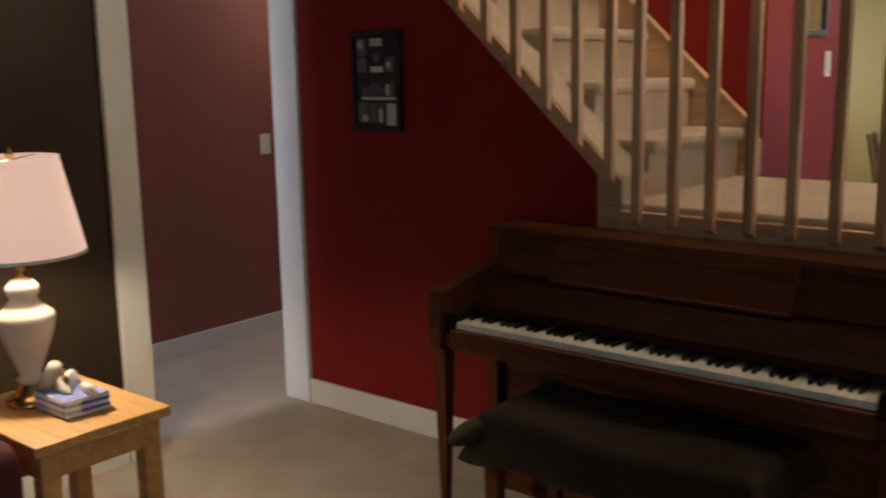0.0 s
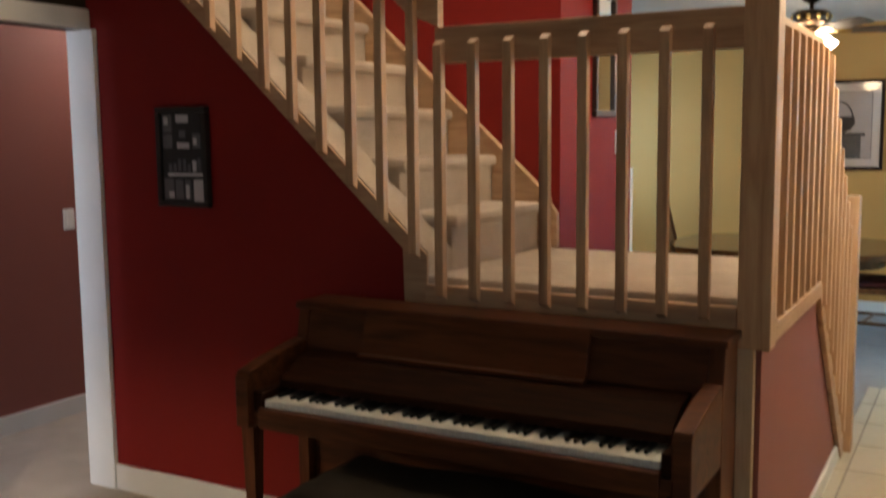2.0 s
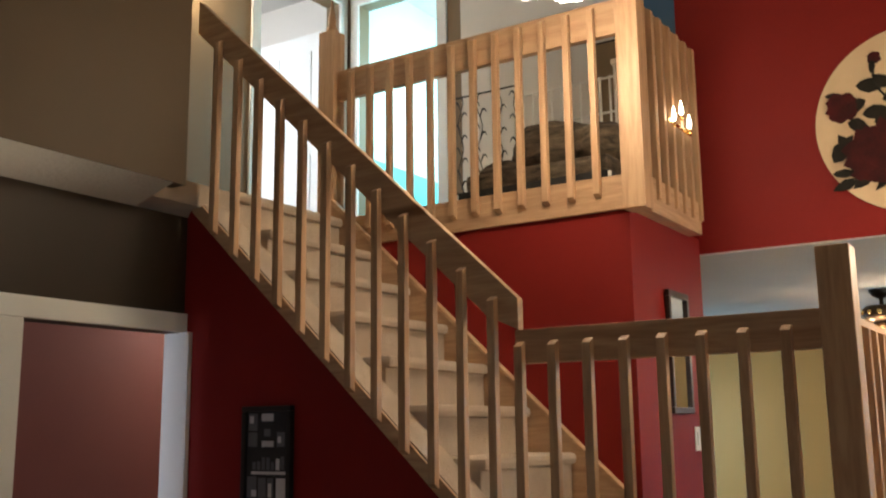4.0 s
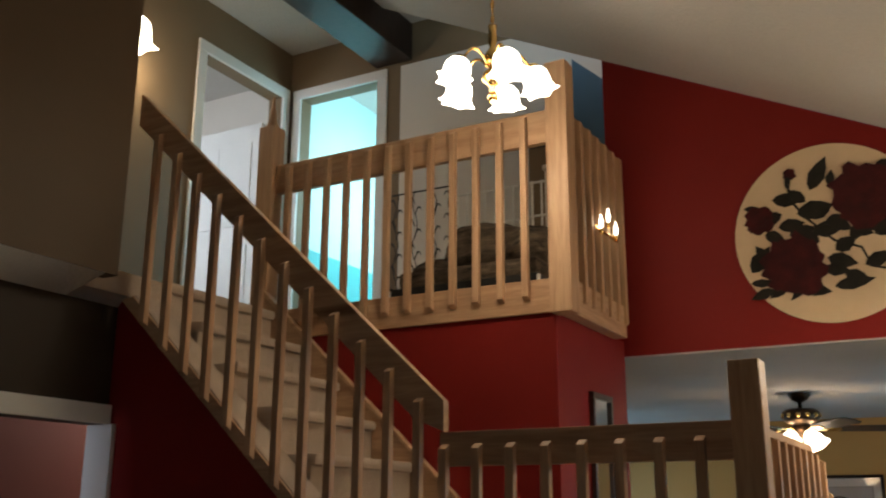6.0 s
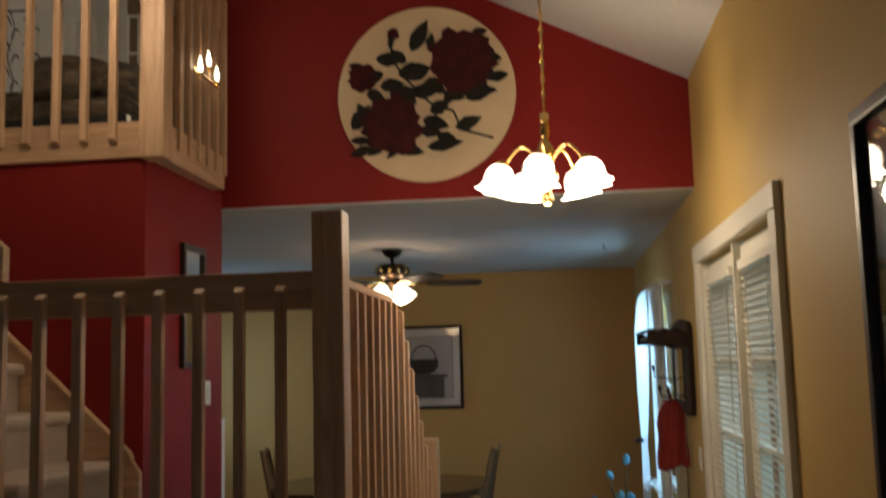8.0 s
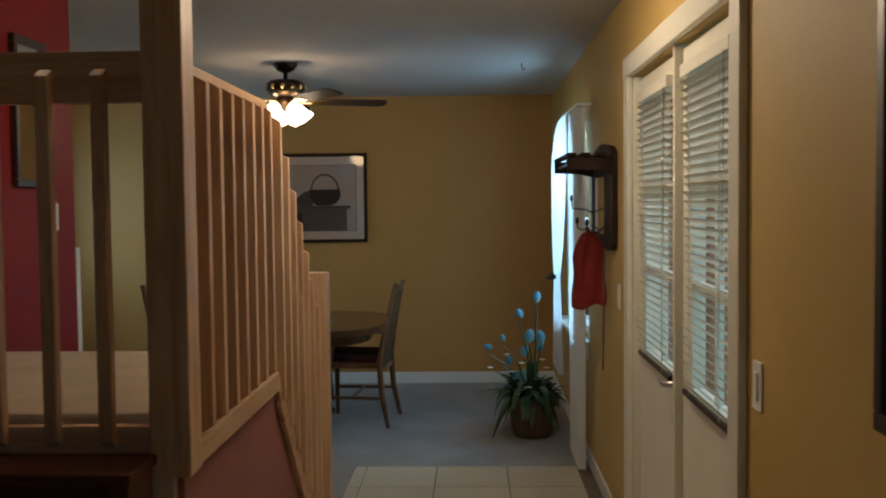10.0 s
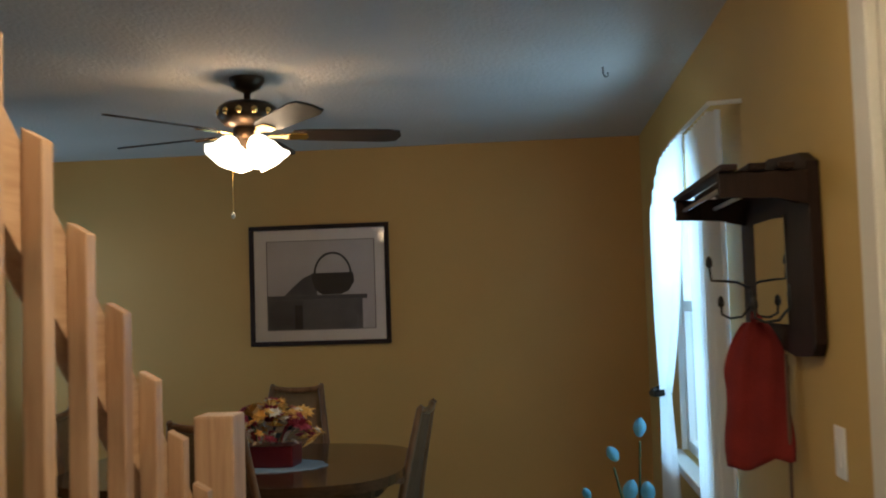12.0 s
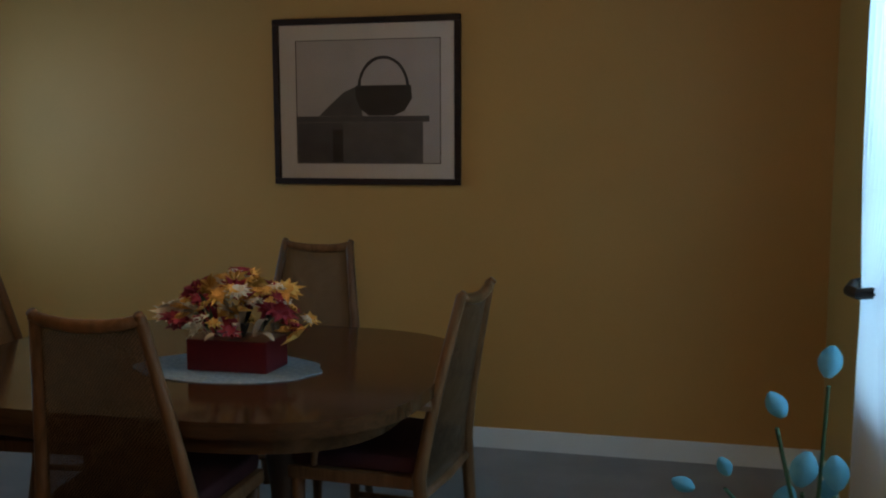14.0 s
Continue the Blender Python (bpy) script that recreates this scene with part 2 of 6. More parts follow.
SHADE_GLASS = glow("lit_frosted_glass", (1.0, 0.88, 0.70), 14.0)
FAN_GLASS = glow("lit_fan_glass", (1.0, 0.93, 0.80), 5.0)
LAMP_SHADE = glow("lit_cream_lampshade", (1.0, 0.66, 0.52), 0.50, (0.10, 0.07, 0.06))
GLINT = glow("glint_glow", (1.0, 0.85, 0.62), 14.0)
CERAMIC = surf("cream_glazed_ceramic", (0.60, 0.55, 0.46), (0.70, 0.65, 0.56), 10, 0.15, 0.05, 90)
CREAMCLOTH = surf("cream_hooked_wool", (0.64, 0.48, 0.30), (0.74, 0.57, 0.37), 6, 0.9, 0.5, 220)
ROSERED = surf("dark_rose_wool", (0.020, 0.002, 0.003), (0.075, 0.005, 0.006), 14, 0.9, 0.6, 160)
LEAFDARK = surf("dark_leaf_wool", (0.006, 0.0055, 0.004), (0.022, 0.018, 0.012), 14, 0.9, 0.6, 160)
MATBOARD = surf("white_mat_board", (0.78, 0.77, 0.78), (0.84, 0.83, 0.84), 8, 0.8, 0.05, 200)
PRINTGREY = surf("pale_grey_print", (0.54, 0.53, 0.56), (0.64, 0.63, 0.66), 5, 0.7, 0.0)
PRINTDARK = surf("slate_print", (0.095, 0.095, 0.110), (0.155, 0.155, 0.170), 9, 0.7, 0.0)
PRINTMID = surf("charcoal_grey_print", (0.050, 0.048, 0.050), (0.078, 0.075, 0.078), 18, 0.7, 0.0)
PRINTSLATE = surf("mid_grey_print", (0.135, 0.135, 0.150), (0.195, 0.195, 0.210), 9, 0.7, 0.0)
PRINTBLACK = surf("charcoal_print", (0.020, 0.020, 0.022), (0.035, 0.035, 0.038), 20, 0.7, 0.0)
FRAMEDARK = wood("dark_frame_wood", (0.016, 0.007, 0.005), (0.032, 0.014, 0.009), 0, rough=0.6, knots=False)
DARKPRINT = surf("dark_landscape_print", (0.010, 0.011, 0.008), (0.045, 0.042, 0.028), 2.2, 0.7, 0.0)
CLEAR = glass("clear_glass")
THINGLASS = glass("window_glass", ior=1.2)
PRINTGLASS = glass("non_glare_glass", rough=0.012, ior=1.15, share=0.30)
MIRROR = surf("mirror_silver", (0.85, 0.87, 0.87), (0.88, 0.9, 0.9), 2, 0.02, 0.0, metal=1.0)
SHEER = sheer("white_sheer_curtain", (0.90, 0.93, 0.96), 0.65)
SLAT = sheer("cream_blind_slat", (0.60, 0.51, 0.39), 0.45)
REDCLOTH = surf("red_cloth_bag", (0.15, 0.011, 0.009), (0.23, 0.019, 0.015), 10, 0.9, 0.5, 200)
SOFA = surf("maroon_sofa_cloth", (0.050, 0.010, 0.014), (0.085, 0.020, 0.026), 9, 0.95, 0.6, 240)
GREYCLOTH = surf("grey_cushion_cloth", (0.14, 0.13, 0.15), (0.22, 0.20, 0.23), 9, 0.95, 0.5, 240)
FOLIAGE = surf("deep_green_leaf", (0.018, 0.045, 0.020), (0.045, 0.095, 0.040), 12, 0.4, 0.1, 60, rand=0.2)
# pale spathes with the window's blue light painted into their colour
SPATHE_DAYLIT = surf("spathe_blue_daylit", (0.06, 0.28, 0.40), (0.16, 0.42, 0.54), 14, 0.5, 0.1, 60)
POT = surf("brown_planter", (0.10, 0.06, 0.035), (0.16, 0.10, 0.06), 6, 0.6, 0.3, 90)
SOIL = surf("dark_soil", (0.02, 0.014, 0.01), (0.05, 0.035, 0.025), 30, 0.95, 0.9, 90)
PETALGOLD = surf("golden_petal", (0.55, 0.26, 0.05), (0.72, 0.42, 0.10), 20, 0.8, 0.1)
PETALRED = surf("wine_red_petal", (0.20, 0.012, 0.022), (0.34, 0.030, 0.040), 20, 0.8, 0.1)
PETALCREAM = surf("cream_petal", (0.55, 0.46, 0.34), (0.70, 0.60, 0.46), 20, 0.8, 0.1)
BOXRED = surf("red_lacquer_box", (0.085, 0.006, 0.010), (0.13, 0.012, 0.016), 8, 0.3, 0.05)
DOILY = surf("pale_blue_lace", (0.18, 0.25, 0.29), (0.32, 0.40, 0.45), 60, 0.9, 0.6, 120)
PLASTIC = surf("white_switch_plastic", (0.74, 0.73, 0.70), (0.78, 0.77, 0.74), 5, 0.35, 0.0)
STUFFED = surf("brown_striped_plush", (0.012, 0.008, 0.005), (0.20, 0.15, 0.10), 9, 0.95, 0.8, 60, stretch=(1, 1, 5))
BEDIRON = surf("pale_painted_wire", (0.76, 0.74, 0.68), (0.84, 0.82, 0.76), 9, 0.25, 0.05)
SKYGLOW = glow("pale_sky", (0.36, 0.76, 1.0), 1.7)
PORCHBRICK = surf("brown_porch_stucco", (0.22, 0.10, 0.06), (0.34, 0.17, 0.11), 7, 0.85, 0.5, 60)
OUTSIDE = surf("outdoor_grass", (0.05, 0.09, 0.03), (0.09, 0.14, 0.05), 2, 0.9, 0.3, 30)


def woven(m, scale, gap):
    """Opens small square holes in a weave."""
    n, l = m.node_tree.nodes, m.node_tree.links
    co = n.new("ShaderNodeTexCoord")
    ck = n.new("ShaderNodeTexChecker")
    ck.inputs["Scale"].default_value = scale
    l.new(co.outputs["Object"], ck.inputs["Vector"])
    mul = n.new("ShaderNodeMath")
    mul.operation = "MULTIPLY"
    mul.inputs[1].default_value = gap
    l.new(ck.outputs["Fac"], mul.inputs[0])
    hole = n.new("ShaderNodeBsdfTransparent")
    mx = n.new("ShaderNodeMixShader")
    l.new(mul.outputs[0], mx.inputs["Fac"])
    l.new(n["Principled BSDF"].outputs[0], mx.inputs[1])
    l.new(hole.outputs[0], mx.inputs[2])
    l.new(mx.outputs[0], n["Material Output"].inputs["Surface"])


def checked(name, a, b, scale):
    """Cloth with crossing bands of two colours."""
    m, n, l, p = base_nodes(name)
    co = n.new("ShaderNodeTexCoord")
    last = None
    for axis in ("X", "Z"):
        wv = n.new("ShaderNodeTexWave")
        wv.bands_direction = axis
        wv.inputs["Scale"].default_value = scale
        l.new(co.outputs["Object"], wv.inputs["Vector"])
        step = n.new("ShaderNodeMath")
        step.operation = "GREATER_THAN"
        step.inputs[1].default_value = 0.5
        l.new(wv.outputs["Fac"], step.inputs[0])
        half = n.new("ShaderNodeMath")
        half.operation = "MULTIPLY_ADD"
        half.inputs[1].default_value = 0.5
        half.inputs[2].default_value = 0.0
        l.new(step.outputs[0], half.inputs[0])
        if last:
            l.new(last.outputs[0], half.inputs[2])
        last = half
    mix = n.new("ShaderNodeMixRGB")
    mix.inputs["Color1"].default_value, mix.inputs["Color2"].default_value = (*a, 1), (*b, 1)
    l.new(last.outputs[0], mix.inputs["Fac"])
    l.new(mix.outputs["Color"], p.inputs["Base Color"])
    p.inputs["Roughness"].default_value = 0.9
    return m


woven(CANE, 220, 0.3)
GINGHAM = checked("blue_gingham_cloth", (0.03, 0.07, 0.34), (0.74, 0.77, 0.82), 16)
for dull in (WALNUT, WALNUT_Z, FRAMEDARK, CHAIRWOOD, RACKWOOD):
    dull.node_tree.nodes["Principled BSDF"].inputs["Specular IOR Level"].default_value = 0.2
WALNUT_SHADED.node_tree.nodes["Principled BSDF"].inputs["Specular IOR Level"].default_value = 0.06

# ---- mesh helpers ----
ORG = {}


def thing(name, at, label, category, group="", kind=""):
    ob = new(name)
    ob.empty_display_size = 0.1
    ob.location = at
    ORG[ob] = Vector(at)
    return tagged(ob, label, category, group, kind)


def part(name, bm, material, parent=None, label="", smooth=False):
    """Links a bmesh, given in world places, as one mesh under a thing or a part."""
    o = ORG.get(parent, Vector((0, 0, 0)))
    if o.length:
        bmesh.ops.translate(bm, verts=bm.verts, vec=-o)
    me = bpy.data.meshes.new(name)
    bmesh.ops.recalc_face_normals(bm, faces=bm.faces)
    bm.to_mesh(me)
    bm.free()
    me.materials.append(material)
    if smooth:
        me.polygons.foreach_set("use_smooth", [True] * len(me.polygons))
    ob = new(name, me)
    if parent:
        ob.parent = parent
        ORG[ob] = o
    if label:
        ob["label"] = label
    return ob


def piece(name, mesh_ob, parent, at, rot=(0, 0, 0)):
    """Another object on the mesh of mesh_ob, under the same thing."""
    ob = new(name, mesh_ob.data)
    ob.parent = parent
    ob.location = Vector(at) - ORG.get(parent, Vector((0, 0, 0)))
    ob.rotation_euler = [radians(a) for a in rot]
    return ob


def solid(name, bm, material, label, category, kind="", group="", smooth=False):
    """A top-level thing of one mesh."""
    ob = part(name, bm, material, None, "", smooth)
    return tagged(ob, label, category, group, kind)


def box(x0, y0, z0, x1, y1, z1, bev=0.0, bm=None):
    bm = bm or bmesh.new()
    c = bmesh.ops.create_cube(bm, size=1.0, matrix=Matrix.Translation(((x0 + x1) / 2, (y0 + y1) / 2, (z0 + z1) / 2)) @ Matrix.Diagonal((abs(x1 - x0), abs(y1 - y0), abs(z1 - z0), 1)))
    if bev:
        es = list({e for v in c["verts"] for e in v.link_edges})
        bmesh.ops.bevel(bm, geom=es, offset=bev, segments=2, affect="EDGES", profile=0.6)
    return bm


def prism(points, axis, a, b, bev=0.0, bm=None):
    """A flat outline pushed along an axis from a to b. Points are the other two coordinates in order."""
    bm = bm or bmesh.new()

    def at(p, v):
        return {0: (v, p[0], p[1]), 1: (p[0], v, p[1]), 2: (p[0], p[1], v)}[axis]
    lo = [bm.verts.new(at(p, a)) for p in points]
    hi = [bm.verts.new(at(p, b)) for p in points]
    fs = [bm.faces.new(lo), bm.faces.new(hi[::-1])]
    for i in range(len(points)):
        j = (i + 1) % len(points)
        fs.append(bm.faces.new((lo[i], hi[i], hi[j], lo[j])))
    if bev:
        bmesh.ops.bevel(bm, geom=list({e for f in fs for e in f.edges}), offset=bev, segments=2, affect="EDGES", profile=0.6)
    return bm


def lathe(profile, at=(0, 0, 0), seg=24, bm=None, m=None, ruffle=None):
    """A turned shape from (radius, height) pairs; ruffle(i, angle) gives a factor for the radius."""
    bm = bm or bmesh.new()
    m = m or Matrix.Translation(at)
    rings = []
    for i, (r, z) in enumerate(profile):
        ring = []
        for k in range(seg):
            a = 2 * math.pi * k / seg
            f = ruffle(i, a) if ruffle else 1.0
            ring.append(bm.verts.new(m @ Vector((max(r, 0.0004) * f * math.cos(a), max(r, 0.0004) * f * math.sin(a), z))))
        rings.append(ring)
    for r0, r1 in zip(rings, rings[1:]):
        for k in range(seg):
            bm.faces.new((r0[k], r0[(k + 1) % seg], r1[(k + 1) % seg], r1[k]))
    return bm


def sheet(corners, bm=None):
    """A single flat pane from its four corners."""
    bm = bm or bmesh.new()
    bm.faces.new([bm.verts.new(c) for c in corners])
    return bm


def tube(points, r, seg=8, bm=None):
    """A round bar along a line of points."""
    bm = bm or bmesh.new()
    pts = [Vector(p) for p in points]
    rings = []
    for i, p in enumerate(pts):
        d = (pts[min(i + 1, len(pts) - 1)] - pts[max(i - 1, 0)]).normalized()
        u = d.cross(Vector((0.31, 0.17, 0.93)))
        u = (u if u.length > 1e-3 else d.cross(Vector((1, 0, 0)))).normalized()
        w = d.cross(u)
        rr = r[i] if isinstance(r, (list, tuple)) else r
        rings.append([bm.verts.new(p + (u * math.cos(2 * math.pi * k / seg) + w * math.sin(2 * math.pi * k / seg)) * rr) for k in range(seg)])
    for a, b in zip(rings, rings[1:]):
        for k in range(seg):
            bm.faces.new((a[k], a[(k + 1) % seg], b[(k + 1) % seg], b[k]))
    bm.faces.new(rings[0][::-1])
    bm.faces.new(rings[-1])
    return bm


def disc_outline(cx, cz, r, n=24, wob=0.0, seed=0, sx=1.0, sz=1.0):
    rng = random.Random(seed)
    return [(cx + r * sx * math.cos(2 * math.pi * k / n) * (1 + rng.uniform(-wob, wob)), cz + r * sz * math.sin(2 * math.pi * k / n) * (1 + rng.uniform(-wob, wob))) for k in range(n)]

# ---- the shell of the house ----
def struct(name, bm, material, label, category):
    return solid(name, bm, material, label, category, "structure")


FLOOR2 = 2.67
bm = box(-1.9, -3.1, -0.10, 2.2, 10.2, -0.002)
struct("floor", bm, CARPET, "beige cut-pile carpet floor of the living room", "floor")
struct("dining_floor", box(-0.6, 7.35, -0.001, 3.57, 9.99, 0.006), GREYCARPET, "grey carpet floor of the dining room", "floor")
struct("dining_floor_side", box(-0.6, 6.1, -0.001, 2.196, 7.35, 0.005), GREYCARPET, "grey carpet beside the stair foot", "floor")

# the right wall with the entrance doors and the dining window
bm = bmesh.new()
for y0, y1, z0, z1 in ((-3.1, -1.6, 0, 3.05), (-1.6, -0.2, 0, 0.85), (-1.6, -0.2, 2.1, 3.05), (-0.2, 4.24, 0, 3.05), (4.24, 5.92, 2.06, 3.05), (5.92, 7.45, 0, 3.05), (7.45, 8.75, 0, 0.72), (7.45, 8.75, 2.1, 3.05), (8.75, 10.1, 0, 3.05)):
    box(3.57, y0, z0, 3.69, y1, z1, bm=bm)
for flip in (0, 1):
    arch = [(8.75, 1.80), (8.75, 2.10), (8.12, 2.10), (8.32, 2.075), (8.50, 2.02), (8.63, 1.94), (8.71, 1.86)]
    prism([(16.2 - y, z) for y, z in arch] if flip else arch, 0, 3.571, 3.689, bm=bm)
struct("wall_east", bm, OCHRE_HALL_LIT, "ochre painted wall with the entrance doors, yellower as lit in the hall", "wall")
struct("wall_north", box(-0.72, 9.99, 0, 3.69, 10.11, 2.6), OCHRE, "ochre painted dining room wall", "wall")
bm = bmesh.new()
for y0, y1, z0, z1 in ((6.3, 8.38, 0, 2.6), (8.38, 9.68, 0, 0.95), (8.38, 9.68, 2.0, 2.6), (9.68, 9.99, 0, 2.6)):
    box(-0.72, y0, z0, -0.6, y1, z1, bm=bm)
struct("wall_dining_west", bm, OCHRE, "ochre painted dining room side wall", "wall")
struct("wall_dining_inner", box(-0.72, 5.98, 0, 1.03, 6.1, 2.44), OCHRE, "ochre wall behind the stairwell", "wall")
bm = box(-1.9, -3.1, 0, 3.69, -3.0, 5.2)
struct("wall_south", bm, TAN, "tan wall at the back of the living room", "wall")
RISE = 0.49


def roof_z(x):
    return 2.995 + (3.577 - x) * RISE


bm = prism([(1.09, 2.448), (3.57, 2.448), (3.57, roof_z(3.57)), (1.09, roof_z(1.09))], 1, 5.97, 6.09)
struct("wall_rose", bm, RED, "deep red gable wall above the dining opening", "wall")
struct("ceiling_dining", box(-0.72, 5.97, 2.44, 3.57, 9.99, 2.447), CEIL, "white textured dining room ceiling", "ceiling")
bm = prism([(3.70, roof_z(3.70)), (3.70, roof_z(3.70) + 0.12), (-0.45, roof_z(-0.45) + 0.12), (-0.45, roof_z(-0.45))], 1, -3.1, 5.969)
struct("ceiling_sloped", bm, CEIL, "white textured sloping cathedral ceiling", "ceiling")

# red walls about the stairs
bm = prism([(-0.6, 0), (2.14, 0), (2.14, 0.93), (1.02, 0.93), (1.02, 1.13), (-0.56, 2.585), (-0.6, 2.53)], 1, 4.035, 4.095)
struct("wall_under_stairs", bm, RED, "deep red wall under the stairs", "wall")
struct("wall_stair_back", box(-0.72, 5.02, 0, 1.03, 5.14, 2.53), RED, "deep red wall beside the upper stairs", "wall")
struct("wall_stair_end", box(1.03, 5.02, 0, 1.15, 5.97, 2.53), RED, "deep red wall end under the balcony", "wall")
bm = prism([(4.035, 0), (5.99, 0), (5.99, 0.03), (5.06, 0.93), (4.035, 0.93)], 0, 2.14, 2.20)
struct("wall_stair_side", bm, RED_DAYLIT, "red wall below the landing beside the hall, lightened as by daylight", "wall")
struct("half_wall", box(1.06, 5.975, 0, 1.15, 6.02, 1.36, 0.003), WHITE, "white painted end of a half wall", "wall")

# the left wall, its opening and the side hall
bm = bmesh.new()
for y0, y1, z0, z1 in ((-3.0, 3.19, 0, 2.53), (3.19, 4.036, 2.0, 2.53), (4.036, 4.2, 0, 2.53)):
    box(-0.70, y0, z0, -0.6, y1, z1, bm=bm)
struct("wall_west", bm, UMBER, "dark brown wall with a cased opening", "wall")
struct("wall_side_hall", box(-1.80, 0.6, 0, -1.68, 6.3, 2.53), RED_DAYLIT, "red wall of the side hall, lightened as by daylight", "wall")
struct("wall_side_hall_end", box(-1.68, 6.1, 0, -0.72, 6.3, 2.53), RED_DAYLIT, "red wall closing the side hall, lightened as by daylight", "wall")
struct("wall_side_hall_start", box(-1.68, 0.5, 0, -0.72, 0.6, 2.53), RED_DAYLIT, "red wall at the start of the side hall, lightened as by daylight", "wall")
struct("ceiling_low", prism([(-1.80, 2.53), (-0.60, 2.53), (-0.361, 2.602), (-0.361, 2.64), (-1.80, 2.64)], 1, -3.0, 3.735), CEIL, "white textured low ceiling", "ceiling")
struct("ceiling_side_hall", box(-1.80, 3.74, 2.53, -0.72, 6.3, 2.56), CEIL, "white ceiling of the side hall", "ceiling")
struct("wall_upper_tan", box(-0.45, -3.0, 2.601, -0.36, 3.80, 5.2), TAN_SHADED, "tan upper wall above the low ceiling, darkened as in shade", "wall")

# the upper floor
bm = box(-1.80, 3.74, 2.564, -0.5, 5.02, FLOOR2)
box(-1.80, 5.02, 2.564, 1.15, 6.45, FLOOR2, bm=bm)
struct("upper_floor", bm, STAIRCARPET, "cream carpet of the upper floor", "floor")
bm = bmesh.new()
for y0, y1, z0, z1 in ((3.74, 5.50, FLOOR2, 5.2), (5.50, 6.34, 4.70, 5.2), (6.34, 6.57, FLOOR2, 5.2)):
    box(-1.72, y0, z0, -1.6, y1, z1, bm=bm)
struct("wall_upper_west", bm, TAN, "tan wall of the upper hall with a doorway", "wall")
bm = bmesh.new()
for x0, x1, z0, z1 in ((-1.6, -1.49, FLOOR2, 4.78), (-1.49, -0.79, 4.70, 4.78), (-0.79, -0.60, FLOOR2, 4.78)):
    box(x0, 6.45, z0, x1, 6.57, z1, bm=bm)
box(-1.6, 6.45, 4.78, 1.2, 6.57, 5.2, bm=bm)
struct("wall_upper_north", bm, TAN, "tan wall of the upper hall with a bathroom doorway", "wall")
struct("wall_loft", box(-0.60, 6.45, FLOOR2, 0.72, 6.57, 4.778), OFFWHITE, "off-white wall behind the balcony", "wall")
bm = prism([(0.72, FLOOR2), (1.2, FLOOR2), (1.2, 4.08), (0.72, 4.52)], 1, 6.45, 6.57)
struct("wall_loft_blue", bm, BLUEWALL, "slate blue wall in the loft", "wall")
bm = prism([(0.72, 4.52), (1.2, 4.08), (1.2, 4.778), (0.72, 4.778)], 1, 6.45, 6.57)
struct("wall_loft_upper", bm, OFFWHITE, "off-white sloping soffit in the loft", "wall")
struct("wall_loft_side", box(1.091, 6.091, FLOOR2, 1.2, 6.45, 5.2), OFFWHITE, "off-white side wall of the loft", "wall")
struct("ceiling_upper", box(-3.4, 3.74, 5.1, -0.45, 6.57, 5.2), CEIL, "white flat ceiling of the upper hall", "ceiling")
struct("ceiling_loft", box(-0.45, 5.975, 5.1, 1.2, 6.57, 5.2), CEIL, "white ceiling over the loft", "ceiling")
struct("ceiling_beam", box(-0.80, 3.98, 4.80, -0.50, 6.44, 5.09, 0.006), DARKWOOD, "near-black wooden ceiling beam", "beam")
struct("wall_upper_south", box(-1.6, 3.70, FLOOR2, -0.451, 3.799, 5.1), TAN, "tan wall closing the upper hall", "wall")
# rooms beyond the two upper doorways
bm = box(-3.4, 4.6, FLOOR2, -3.3, 6.9, 5.1)
box(-3.3, 6.8, FLOOR2, -1.72, 6.9, 5.1, bm=bm)
box(-3.3, 4.6, FLOOR2, -1.72, 4.7, 5.1, bm=bm)
struct("wall_white_room", bm, OFFWHITE, "off-white bedroom walls", "wall")
bm = box(-1.75, 6.57, FLOOR2, -1.65, 8.4, 3.62)
box(-1.65, 8.3, FLOOR2, -0.5, 8.4, 3.62, bm=bm)
box(-0.6, 6.57, FLOOR2, -0.5, 8.3, 3.62, bm=bm)
struct("wall_teal_room", bm, TEAL, "teal lower walls of the bathroom", "wall")
bm = box(-1.75, 6.57, 3.62, -1.65, 8.4, 5.1)
box(-1.65, 8.3, 3.62, -0.5, 8.4, 5.1, bm=bm)
box(-0.6, 6.57, 3.62, -0.5, 8.3, 5.1, bm=bm)
struct("wall_teal_room_upper", bm, PALECYAN, "pale cyan upper walls of the bathroom", "wall")
bm = box(-3.4, 4.6, 2.56, -1.72, 6.9, FLOOR2)
box(-1.75, 6.57, 2.56, -0.5, 8.4, FLOOR2, bm=bm)
struct("upper_room_floor", bm, STAIRCARPET, "cream floor of the upper rooms", "floor")
bm = box(-1.75, 6.57, 5.1, -0.5, 8.4, 5.2)
box(-3.4, 6.57, 5.1, -1.72, 6.9, 5.2, bm=bm)
struct("upper_room_ceiling", bm, CEIL, "white ceiling of the upper rooms", "ceiling")
bm = box(7.0, -12, -0.3, 7.1, 30, 9.0)
struct("backdrop", bm, SKYGLOW, "pale overcast sky beyond the windows", "sky")
struct("porch_wall", box(3.70, 6.95, -0.3, 4.95, 7.10, 2.7), PORCHBRICK, "brown porch wall outside the entrance doors", "wall")
# ground outside, seen through the openings
struct("ground", box(3.7, -30, -0.4, 60, 40, -0.3), OUTSIDE, "grass outside the house", "ground")


# trim
def trim(name, bm, label, material=None):
    return struct(name, bm, material or WHITE, label, "trim")


